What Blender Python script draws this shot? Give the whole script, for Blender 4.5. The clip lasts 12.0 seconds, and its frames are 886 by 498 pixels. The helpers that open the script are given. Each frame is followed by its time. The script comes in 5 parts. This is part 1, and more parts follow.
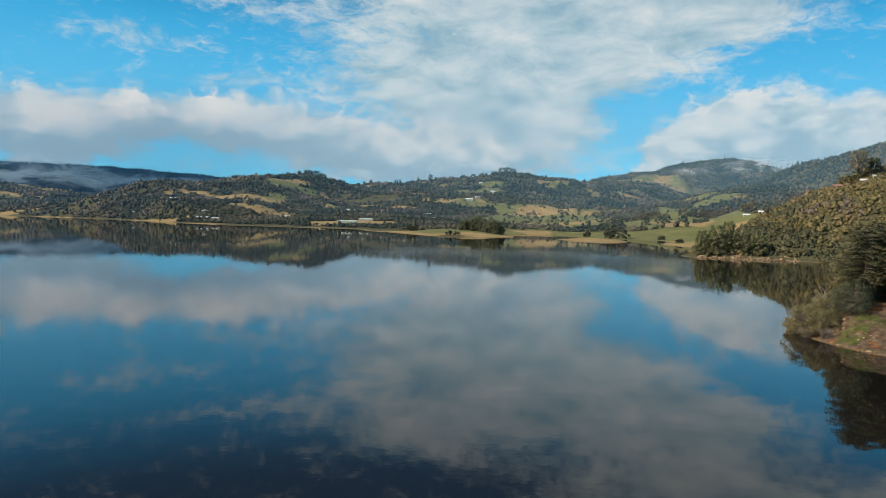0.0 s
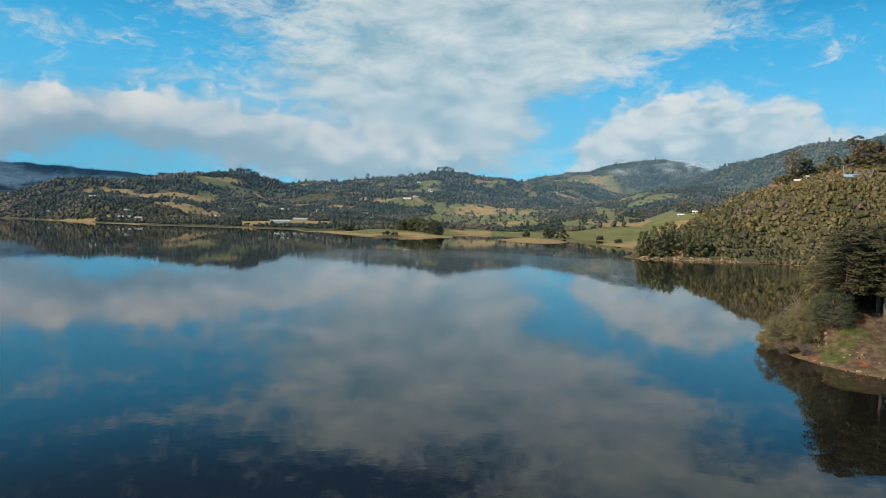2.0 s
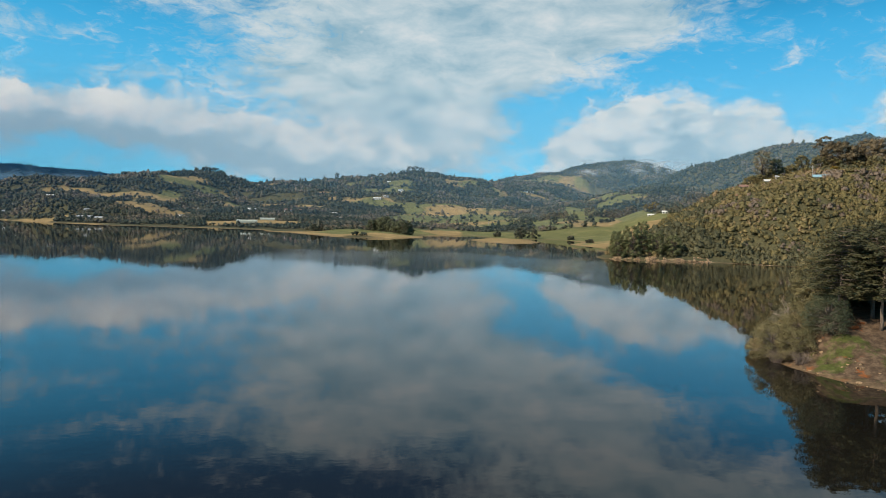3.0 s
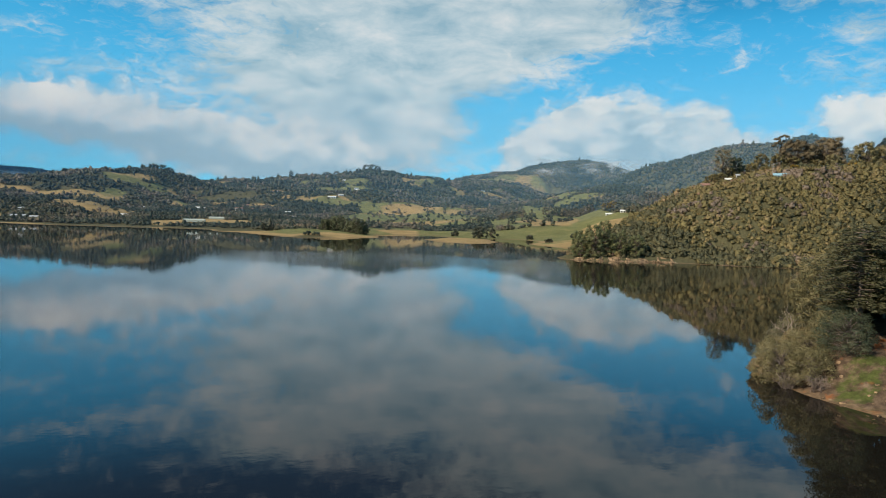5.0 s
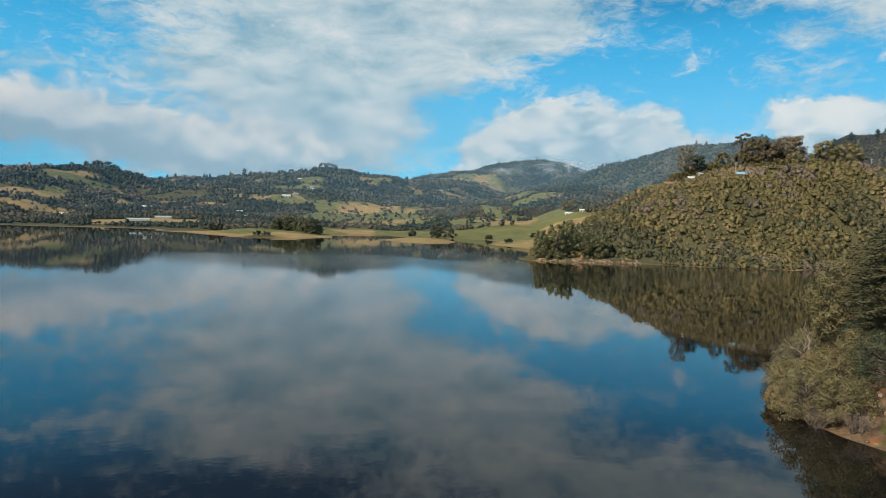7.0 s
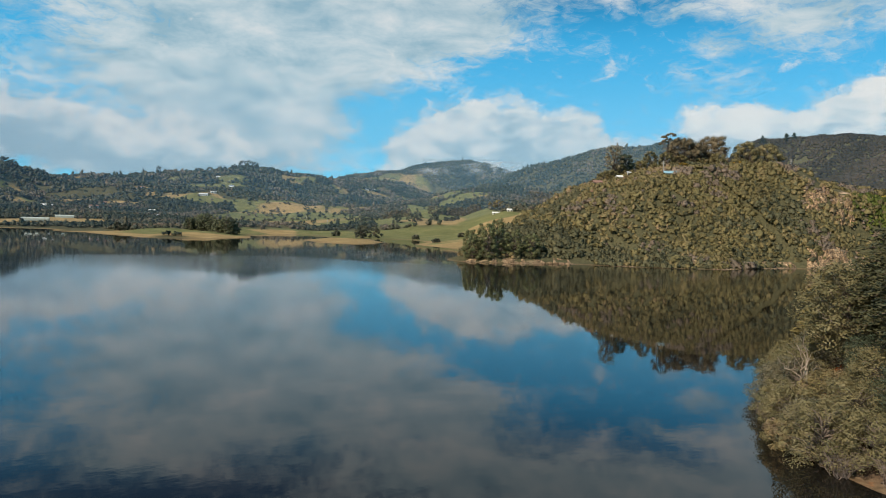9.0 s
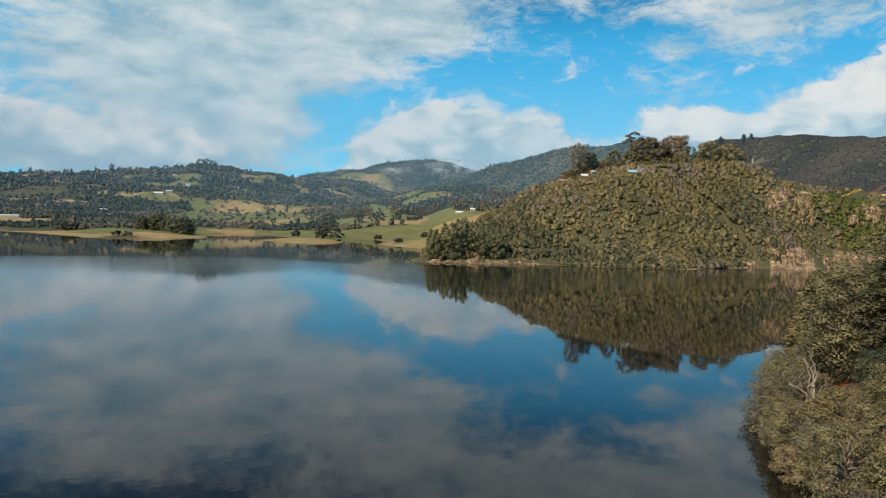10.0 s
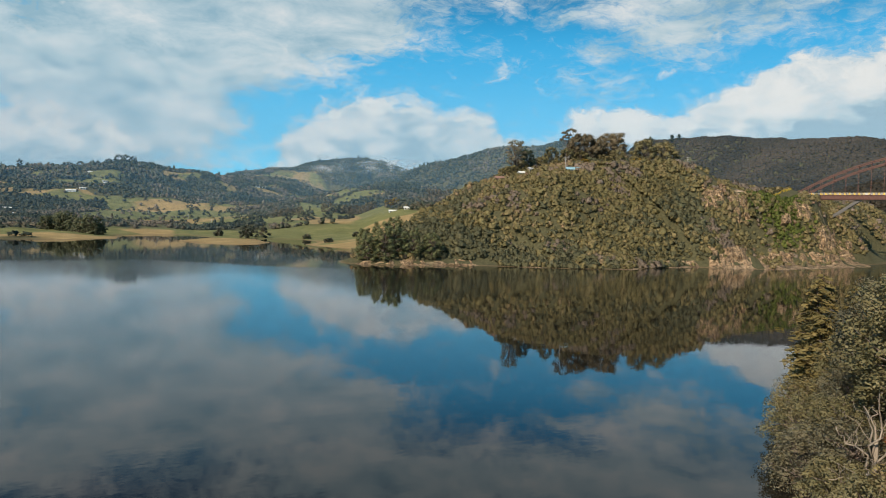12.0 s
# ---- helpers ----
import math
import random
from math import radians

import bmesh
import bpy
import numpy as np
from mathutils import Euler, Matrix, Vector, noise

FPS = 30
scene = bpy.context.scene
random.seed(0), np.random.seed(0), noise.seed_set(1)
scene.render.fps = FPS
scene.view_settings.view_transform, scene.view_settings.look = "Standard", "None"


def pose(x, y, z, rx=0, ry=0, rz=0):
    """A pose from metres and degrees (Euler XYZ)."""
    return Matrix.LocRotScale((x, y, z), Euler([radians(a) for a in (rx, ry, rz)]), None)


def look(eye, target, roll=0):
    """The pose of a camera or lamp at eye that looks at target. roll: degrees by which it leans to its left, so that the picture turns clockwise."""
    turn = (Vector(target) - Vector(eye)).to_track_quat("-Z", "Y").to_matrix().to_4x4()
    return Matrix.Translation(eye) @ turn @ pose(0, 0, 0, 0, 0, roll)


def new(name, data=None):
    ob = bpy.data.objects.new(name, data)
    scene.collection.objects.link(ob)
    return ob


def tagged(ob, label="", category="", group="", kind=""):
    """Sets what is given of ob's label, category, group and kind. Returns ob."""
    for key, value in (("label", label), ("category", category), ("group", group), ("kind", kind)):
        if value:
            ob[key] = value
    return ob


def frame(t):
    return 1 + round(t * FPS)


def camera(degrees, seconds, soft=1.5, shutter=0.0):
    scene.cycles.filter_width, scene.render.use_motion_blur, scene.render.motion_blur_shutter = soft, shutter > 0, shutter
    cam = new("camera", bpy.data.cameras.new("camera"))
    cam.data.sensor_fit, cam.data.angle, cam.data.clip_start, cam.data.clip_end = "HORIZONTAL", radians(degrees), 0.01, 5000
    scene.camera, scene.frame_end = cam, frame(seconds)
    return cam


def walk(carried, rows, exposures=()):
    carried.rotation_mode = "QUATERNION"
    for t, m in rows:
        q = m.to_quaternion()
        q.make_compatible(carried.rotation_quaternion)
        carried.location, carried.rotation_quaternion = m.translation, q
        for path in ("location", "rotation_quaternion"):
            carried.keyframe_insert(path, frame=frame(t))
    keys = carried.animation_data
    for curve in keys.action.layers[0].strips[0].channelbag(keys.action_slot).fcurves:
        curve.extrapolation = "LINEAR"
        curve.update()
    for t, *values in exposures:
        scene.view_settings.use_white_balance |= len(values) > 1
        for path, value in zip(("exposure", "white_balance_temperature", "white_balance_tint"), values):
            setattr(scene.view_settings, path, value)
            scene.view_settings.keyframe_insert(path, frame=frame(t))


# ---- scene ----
cam = camera(67.47, 12.0, soft=0.95)
PATH = [
    (0, (0.04, 0.03, 20.00), (0.07, 99.89, 14.82), 1.28),
    (0.5, (0.31, 4.80, 20.00), (2.28, 104.65, 14.86), 1.29),
    (1, (0.47, 9.25, 20.13), (4.93, 109.02, 15.03), 1.32),
    (1.5, (0.65, 13.56, 20.25), (7.56, 113.19, 15.17), 1.33),
    (2, (0.93, 17.83, 20.32), (10.25, 117.26, 15.27), 1.32),
    (2.5, (1.34, 22.12, 20.33), (13.00, 121.31, 15.34), 1.35),
    (3, (1.90, 26.46, 20.30), (15.64, 125.38, 15.34), 1.35),
    (5, (5.50, 44.20, 20.27), (25.57, 142.04, 15.32), 1.37),
    (5.5, (6.63, 48.66, 20.28), (28.53, 146.11, 15.37), 1.38),
    (6, (7.81, 53.10, 20.28), (31.49, 150.13, 15.40), 1.40),
    (6.5, (9.02, 57.51, 20.24), (34.21, 154.16, 15.32), 1.37),
    (7, (10.26, 61.90, 20.13), (36.45, 158.29, 15.24), 1.41),
    (9, (15.93, 79.18, 19.32), (52.61, 172.10, 14.76), 1.49),
    (9.5, (17.65, 83.46, 19.18), (56.91, 175.32, 14.67), 1.49),
    (10, (19.55, 87.71, 19.15), (61.35, 178.45, 14.67), 1.48),
    (10.5, (21.62, 91.94, 19.23), (65.94, 181.47, 14.76), 1.44),
    (11, (23.84, 96.15, 19.35), (70.62, 184.41, 14.94), 1.43),
    (11.5, (26.11, 100.32, 19.35), (75.19, 187.33, 14.96), 1.40),
    (12, (28.29, 104.48, 18.90), (78.91, 190.61, 14.55), 1.45),
]
walk(cam, [(t, look(eye, target, roll)) for t, eye, target, roll in PATH])

# ---- world, sun ----
SUN_AZ, SUN_EL = -114.0, 36.0          # degrees from +y towards +x, and above the horizon
scene.view_settings.exposure = 0.36


class Nodes:
    """Short hand for node trees."""

    def __init__(self, tree):
        self.t = tree
        self.t.nodes.clear()

    def add(self, kind, ins=(), **props):
        n = self.t.nodes.new(kind)
        for k, v in props.items():
            setattr(n, k, v)
        for k, v in dict(ins).items():
            if hasattr(v, "is_linked"):
                self.t.links.new(v, n.inputs[k])
            else:
                n.inputs[k].default_value = v
        return n

    def math(self, op, a, b=0.0, clamp=False):
        n = self.add("ShaderNodeMath", {0: a, 1: b}, operation=op)
        n.use_clamp = clamp
        return n.outputs[0]

    def vmath(self, op, a, b=(0, 0, 0)):
        return self.add("ShaderNodeVectorMath", {0: a, 1: b}, operation=op).outputs[0]

    def noise(self, vec, scale, detail=4.0, rough=0.5, distort=0.0):
        return self.add("ShaderNodeTexNoise", {"Vector": vec, "Scale": scale, "Detail": detail, "Roughness": rough, "Distortion": distort}).outputs["Fac"]

    def ramp(self, fac, stops, mode="LINEAR"):
        n = self.add("ShaderNodeValToRGB", {"Fac": fac})
        n.color_ramp.interpolation = mode
        e = n.color_ramp.elements
        while len(e) < len(stops):
            e.new(0.5)
        for el, (p, c) in zip(e, stops):
            el.position, el.color = p, (*c, 1.0) if len(c) == 3 else c
        return n.outputs["Color"]

    def step(self, v, lo, hi):
        return self.add("ShaderNodeMapRange", {"Value": v, "From Min": lo, "From Max": hi}, interpolation_type="SMOOTHSTEP").outputs[0]

    def mix(self, fac, a, b, mode="MIX"):
        n = self.add("ShaderNodeMix", {"Factor": fac}, data_type="RGBA", blend_type=mode)
        for sock, v in ((n.inputs[6], a), (n.inputs[7], b)):
            if hasattr(v, "is_linked"):
                self.t.links.new(v, sock)
            else:
                sock.default_value = (*v, 1.0)
        return n.outputs[2]


world = bpy.data.worlds.new("sky")
scene.world = world
world.use_nodes = True
k = Nodes(world.node_tree)
sky = k.add("ShaderNodeTexSky", sky_type="NISHITA", sun_disc=False, sun_elevation=radians(SUN_EL), sun_rotation=radians(SUN_AZ), altitude=2600.0,
            air_density=1.0, dust_density=0.3, ozone_density=2.5)
way = k.add("ShaderNodeTexCoord").outputs["Generated"]
sep = k.add("ShaderNodeSeparateXYZ", {0: way})
az = k.math("ARCTAN2", sep.outputs[0], sep.outputs[1])
el = k.math("ARCSINE", sep.outputs[2])
flat = k.add("ShaderNodeCombineXYZ", {0: k.math("MULTIPLY", az, 57.2958), 1: k.math("MULTIPLY", el, 57.2958), 2: 0.0}).outputs[0]   # degrees


def sphere_sum(vec, blobs):
    """Soft blobs added up. A blob: azimuth, elevation, half width, half height (degrees), thickness."""
    total = None
    for a, e, wa, we, thick in blobs:
        m = k.add("ShaderNodeMapping", {"Vector": vec, "Location": (-a / wa, -e / we, 0), "Scale": (1 / wa, 1 / we, 1)})
        g = k.math("MULTIPLY", k.add("ShaderNodeTexGradient", {"Vector": m.outputs[0]}, gradient_type="SPHERICAL").outputs["Fac"], thick)
        total = g if total is None else k.math("ADD", total, g)
    return total


def warped(vec, scale, amount):
    w = k.add("ShaderNodeTexNoise", {"Vector": k.vmath("MULTIPLY", vec, (0.05, 0.09, 1.0)), "Scale": scale, "Detail": 6.0, "Roughness": 0.6}).outputs["Color"]
    return k.vmath("ADD", vec, k.vmath("MULTIPLY", k.vmath("SUBTRACT", w, (0.5, 0.5, 0.5)), amount))


# azimuth, elevation, half width, half height (degrees), thickness
VEIL = ((3, 15, 20, 7.5, 1.7), (14, 14.6, 14, 5, 1.4), (23, 16.4, 11, 3.4, 1.3), (2, 9.2, 15, 6, 1.4), (8, 6.5, 9, 4.5, 1.0), (20, 21.5, 17, 5, 1.3), (40, 21.5, 20, 5.5, 1.5), (56, 23, 20, 7, 1.6),
        (-25, 13.2, 9, 1.3, 0.5), (-16.4, 10.6, 8, 1.6, 0.6), (-19, 16.4, 9, 1.2, 0.35), (48, 15.4, 9, 3.4, 1.2), (56, 16.5, 8, 3.4, 0.8), (40, 16.4, 3.2, 1.0, 0.6), (43, 13.6, 4, 1.0, 0.5), (44, 11.2, 7, 2.2, 0.45), (-6, 19, 9, 2.2, 0.5), (70, 20, 14, 8, 1.2))
CUMULUS = ((-31.8, 5.6, 6, 4.6, 1.6), (-27, 6.2, 6, 3.4, 1.2), (-21.5, 7.4, 9, 2.8, 1.0), (-14.5, 6.8, 9, 3.6, 1.3), (-6, 5.2, 10, 4.2, 1.4), (3, 4.4, 11, 3.6, 1.3), (-42, 7, 9, 6, 1.2))
HEAPS = ((18.8, 6.0, 4.6, 2.8, 1.3), (22.8, 7.4, 4.4, 4.2, 1.6), (26.8, 7.2, 4.6, 4.4, 1.6), (31.6, 6.4, 4.4, 4.4, 1.6), (36, 5.0, 4.6, 3.4, 1.3), (25, 4, 11, 2.6, 1.2), (43.4, 7.0, 4.6, 3.2, 1.4), (46.8, 7.4, 4, 3.4, 1.4), (50.6, 5.8, 5, 3.4, 1.4),
         (54.2, 7.6, 5.4, 4.4, 1.7), (57.8, 8.8, 5.4, 5.2, 1.9), (62, 8.8, 6, 5.2, 1.9), (67, 9.2, 7, 6, 1.8), (76, 9, 9, 7, 1.4), (40, 4.4, 9, 2.4, 0.9))
# thin high sheet with a rippled edge
hv = warped(flat, 2.4, (7.0, 3.6, 0.0))
ripple_ = k.noise(k.vmath("MULTIPLY", hv, (0.55, 1.5, 1.0)), 1.2, 6.0, 0.6, 0.7)
grain_ = k.noise(k.vmath("MULTIPLY", flat, (0.05, 0.12, 1.0)), 3.2, 8.0, 0.6, 0.3)
hd = k.math("ADD", sphere_sum(hv, VEIL), k.math("ADD", k.math("MULTIPLY", k.math("SUBTRACT", ripple_, 0.5), 1.7), k.math("MULTIPLY", k.math("SUBTRACT", grain_, 0.5), 1.8)))
hd = k.math("ADD", hd, k.math("MULTIPLY", k.step(sep.outputs[2], 0.42, 0.8), 0.3))
ha = k.math("MULTIPLY", k.step(hd, 0.02, 1.15), 0.93)
# low cumulus, lit from above
lv = warped(flat, 5.5, (4.2, 2.8, 0.0))
puff = k.noise(k.vmath("MULTIPLY", lv, (0.13, 0.2, 1.0)), 2.6, 10.0, 0.64, 0.2)
ld = k.math("ADD", k.math("ADD", sphere_sum(lv, CUMULUS), sphere_sum(lv, HEAPS)), k.math("MULTIPLY", k.math("SUBTRACT", puff, 0.5), 2.5))
la = k.math("MULTIPLY", k.step(ld, 0.14, 0.86), 0.94)
up = k.vmath("ADD", lv, (-1.0, 1.3, 0.0))
lift = k.math("SUBTRACT", ld, k.math("ADD", sphere_sum(up, CUMULUS), sphere_sum(up, HEAPS)))
shade_ = k.noise(k.vmath("MULTIPLY", flat, (0.05, 0.11, 1.0)), 3.0, 6.0, 0.55, 0.3)
lum = k.math("ADD", k.math("MULTIPLY", lift, 0.5), k.math("ADD", k.math("MULTIPLY", shade_, 0.75), k.math("MULTIPLY", k.math("SUBTRACT", puff, 0.5), 0.7)))
white_ = k.ramp(lum, [(0.26, (0.31, 0.43, 0.50)), (0.48, (0.43, 0.53, 0.575)), (0.7, (0.58, 0.62, 0.625)), (0.97, (0.71, 0.70, 0.665))])
sheet_ = k.ramp(grain_, [(0.34, (0.26, 0.40, 0.475)), (0.52, (0.43, 0.53, 0.57)), (0.68, (0.61, 0.64, 0.64))])
blue = k.mix(k.step(sep.outputs[2], 0.0, 0.34), (0.19, 0.63, 0.85), (0.02, 0.34, 0.63))
blue = k.mix(k.step(sep.outputs[2], 0.24, 0.38), blue, (0.003, 0.065, 0.155))
blue = k.mix(k.step(sep.outputs[2], 0.44, 0.62), blue, (0.10, 0.34, 0.58))
blue = k.mix(0.2, blue, k.vmath("MULTIPLY", sky.outputs[0], (0.03, 0.085, 0.12)))
seen = k.mix(la, k.mix(ha, blue, sheet_), white_)
back = k.add("ShaderNodeBackground", {"Color": seen, "Strength": 0.9})
k.add("ShaderNodeOutputWorld", {"Surface": back.outputs[0]})

sun = new("sun", bpy.data.lights.new("sun", "SUN"))
sun.data.energy, sun.data.angle, sun.data.color = 5.0, radians(0.6), (1.0, 0.86, 0.67)
sa, se = radians(SUN_AZ), radians(SUN_EL)
sun.matrix_world = look((1500 * math.sin(sa) * math.cos(se), 1500 * math.cos(sa) * math.cos(se), 1500 * math.sin(se)), (0, 0, 0))


# ---- materials ----
def material(name):
    m = bpy.data.materials.new(name)
    m.use_nodes = True
    return m, Nodes(m.node_tree)


def finish(n, color, rough=0.8, bump=None, metal=0.0, spec=0.3):
    p = n.add("ShaderNodeBsdfPrincipled", {"Base Color": color if hasattr(color, "is_linked") else (*color, 1.0), "Roughness": rough, "Metallic": metal, "Specular IOR Level": spec})
    if bump is not None:
        n.t.links.new(bump, p.inputs["Normal"])
    n.add("ShaderNodeOutputMaterial", {"Surface": p.outputs[0]})
    return p


def place_of(n):
    return n.add("ShaderNodeNewGeometry").outputs["Position"]


def mat_water():
    m, n = material("lake_water")
    p = place_of(n)
    # broad wind lanes roughen the surface in long bands
    lanes = n.noise(n.vmath("MULTIPLY", p, (0.0022, 0.011, 1.0)), 1.0, 5.0, 0.55, 0.6)
    rough = n.add("ShaderNodeMapRange", {"Value": lanes, "From Min": 0.45, "From Max": 0.75, "To Min": 0.010, "To Max": 0.05}).outputs[0]
    ahead = n.add("ShaderNodeSeparateXYZ", {0: p}).outputs[1]
    spots = n.add("ShaderNodeSeparateXYZ", {0: p}).outputs[0]
    far_edge = n.math("ADD", ahead, n.math("ADD", n.math("MULTIPLY", n.noise(n.vmath("MULTIPLY", p, (0.012, 0.02, 1.0)), 1.0, 4.0, 0.6), 40.0), n.math("MULTIPLY", n.step(spots, 40.0, 140.0), 75.0)))
    breeze = n.math("MULTIPLY", n.math("MULTIPLY", n.step(far_edge, 426.0, 414.0), n.step(far_edge, 290.0, 400.0)), n.step(spots, -60.0, -10.0))
    rough = n.math("ADD", rough, n.math("MULTIPLY", breeze, 0.085))
    swell = n.noise(n.vmath("MULTIPLY", p, (0.25, 0.35, 1.0)), 1.0, 4.0, 0.5)
    ripple = n.noise(n.vmath("MULTIPLY", p, (1.4, 2.0, 1.0)), 1.0, 3.0, 0.5)
    b = n.add("ShaderNodeBump", {"Height": swell, "Strength": 0.014, "Distance": 0.5})
    b2 = n.add("ShaderNodeBump", {"Height": ripple, "Strength": 0.012, "Distance": 0.1, "Normal": b.outputs[0]})
    s = finish(n, (0.0085, 0.0078, 0.006), 0.03, b2.outputs[0])
    s.inputs["IOR"].default_value = 1.42
    s.inputs["Specular IOR Level"].default_value = 0.5
    n.t.links.new(rough, s.inputs["Roughness"])
    return m


def mat_ground():
    m, n = material("hill_ground")
    p = place_of(n)
    z = n.add("ShaderNodeSeparateXYZ", {0: p}).outputs[2]
    wood = n.add("ShaderNodeAttribute", attribute_name="wood").outputs["Fac"]
    dry = n.add("ShaderNodeAttribute", attribute_name="dry").outputs["Fac"]
    rock = n.add("ShaderNodeAttribute", attribute_name="rock").outputs["Fac"]
    big = n.noise(p, 0.011, 5.0, 0.6, 0.5)
    mid = n.noise(p, 0.07, 6.0, 0.65)
    fine = n.noise(p, 0.9, 6.0, 0.7)
    green = n.ramp(mid, [(0.3, (0.085, 0.09, 0.036)), (0.55, (0.125, 0.124, 0.05)), (0.75, (0.19, 0.166, 0.072))])
    tan = n.ramp(mid, [(0.3, (0.19, 0.135, 0.06)), (0.55, (0.25, 0.175, 0.08)), (0.75, (0.34, 0.24, 0.115))])
    d = n.math("ADD", dry, n.math("MULTIPLY", n.math("SUBTRACT", big, 0.5), 0.9))
    col = n.mix(n.step(d, 0.3, 0.7), green, tan)
    floor_ = n.ramp(fine, [(0.3, (0.04, 0.04, 0.021)), (0.7, (0.095, 0.086, 0.045))])
    col = n.mix(n.step(n.math("ADD", wood, n.math("MULTIPLY", n.math("SUBTRACT", mid, 0.5), 0.6)), 0.35, 0.65), col, floor_)
    strata = n.noise(n.vmath("MULTIPLY", p, (0.12, 0.12, 0.5)), 1.0, 7.0, 0.7, 0.5)
    stone = n.ramp(strata, [(0.3, (0.12, 0.085, 0.06)), (0.5, (0.40, 0.28, 0.18)), (0.7, (0.56, 0.44, 0.31))])
    col = n.mix(n.step(n.math("ADD", rock, n.math("MULTIPLY", n.math("SUBTRACT", mid, 0.5), 0.9)), 0.42, 0.6), col, stone)
    earth = n.add("ShaderNodeAttribute", attribute_name="earth").outputs["Fac"]
    red = n.ramp(fine, [(0.3, (0.04, 0.028, 0.019)), (0.5, (0.085, 0.058, 0.038)), (0.7, (0.15, 0.105, 0.07))])
    red = n.mix(n.step(n.noise(p, 0.33, 4.0, 0.6, 0.4), 0.55, 0.66), red, (0.19, 0.066, 0.022))
    turf = n.ramp(fine, [(0.3, (0.03, 0.036, 0.011)), (0.7, (0.075, 0.085, 0.024))])
    bank = n.mix(n.step(n.noise(p, 0.16, 5.0, 0.65), 0.53, 0.62), red, turf)
    col = n.mix(earth, col, bank)
    wet = n.step(n.math("ADD", z, n.math("MULTIPLY", mid, 0.6)), 0.0, 0.8)
    mud = n.ramp(fine, [(0.3, (0.10, 0.066, 0.036)), (0.7, (0.20, 0.135, 0.075))])
    col = n.mix(wet, mud, col)
    col = n.mix(0.5, col, n.ramp(fine, [(0.25, (0.35, 0.35, 0.35)), (0.75, (0.75, 0.75, 0.75))]), "OVERLAY")
    b = n.add("ShaderNodeBump", {"Height": fine, "Strength": 0.5, "Distance": 0.8})
    finish(n, col, 0.95, b.outputs[0], spec=0.1)
    return m


def mat_leaves(name, stops, rough=0.6, mottle=0.0, relief=0.0):
    m, n = material(name)
    tone = n.add("ShaderNodeAttribute", attribute_name="tone").outputs["Fac"]
    leaf = n.add("ShaderNodeNewGeometry").outputs["Random Per Island"]
    v = n.math("ADD", n.math("MULTIPLY", tone, 0.9), n.math("MULTIPLY", leaf, 0.1))
    col = n.ramp(v, stops)
    if mottle:
        sprays = n.noise(place_of(n), mottle, 3.0, 0.75)
        col = n.mix(1.0, col, n.ramp(sprays, [(0.34, (0.6, 0.62, 0.62)), (0.5, (0.97, 0.97, 0.97)), (0.68, (1.3, 1.28, 1.22))]), "MULTIPLY")
    p = n.add("ShaderNodeBsdfPrincipled", {"Base Color": col, "Roughness": rough, "Specular IOR Level": 0.25})
    thin = n.add("ShaderNodeBsdfTranslucent", {"Color": col})
    if relief:
        twigs = n.add("ShaderNodeBump", {"Height": n.noise(place_of(n), 1.1 / relief, 5.0, 0.7), "Strength": 0.55, "Distance": relief})
        n.t.links.new(twigs.outputs[0], p.inputs["Normal"])
    both = n.add("ShaderNodeMixShader", {0: 0.35, 1: p.outputs[0], 2: thin.outputs[0]})
    n.add("ShaderNodeOutputMaterial", {"Surface": both.outputs[0]})
    return m


def mat_bark(name, a, b):
    m, n = material(name)
    v = n.noise(n.vmath("MULTIPLY", place_of(n), (6.0, 6.0, 1.2)), 1.0, 6.0, 0.7)
    bu = n.add("ShaderNodeBump", {"Height": v, "Strength": 0.7, "Distance": 0.05})
    finish(n, n.ramp(v, [(0.3, a), (0.7, b)]), 0.9, bu.outputs[0])
    return m


WATER, GROUND = mat_water(), mat_ground()
SCRUB = mat_leaves("scrub_leaves", [(0.0, (0.13, 0.11, 0.052)), (0.3, (0.195, 0.168, 0.073)), (0.5, (0.24, 0.198, 0.09)), (0.72, (0.285, 0.219, 0.112)), (0.88, (0.325, 0.226, 0.145)), (1.0, (0.33, 0.212, 0.15))], mottle=0.9, relief=0.7)
DARKSCRUB = mat_leaves("dark_scrub_leaves", [(0.0, (0.08, 0.083, 0.048)), (0.5, (0.135, 0.13, 0.07)), (1.0, (0.20, 0.172, 0.096))], mottle=0.9, relief=0.7)
GREYSCRUB = mat_leaves("grey_scrub_twigs", [(0.0, (0.17, 0.135, 0.102)), (0.5, (0.25, 0.195, 0.15)), (1.0, (0.33, 0.262, 0.208))], mottle=0.9, relief=0.7)
WOODS = mat_leaves("far_leaves", [(0.0, (0.042, 0.058, 0.046)), (0.4, (0.085, 0.098, 0.068)), (0.7, (0.15, 0.135, 0.095)), (1.0, (0.24, 0.19, 0.145))], mottle=0.4, relief=1.6)
NEARLEAF = mat_leaves("shore_leaves", [(0.0, (0.085, 0.08, 0.039)), (0.35, (0.16, 0.143, 0.067)), (0.7, (0.235, 0.20, 0.10)), (1.0, (0.32, 0.262, 0.145))])
PINE = mat_leaves("pine_needles", [(0.0, (0.036, 0.041, 0.024)), (0.5, (0.08, 0.08, 0.039)), (1.0, (0.155, 0.138, 0.062))])
BARK = mat_bark("grey_bark", (0.06, 0.045, 0.035), (0.19, 0.15, 0.12))
DEAD = mat_bark("bleached_wood", (0.15, 0.12, 0.09), (0.36, 0.30, 0.24))

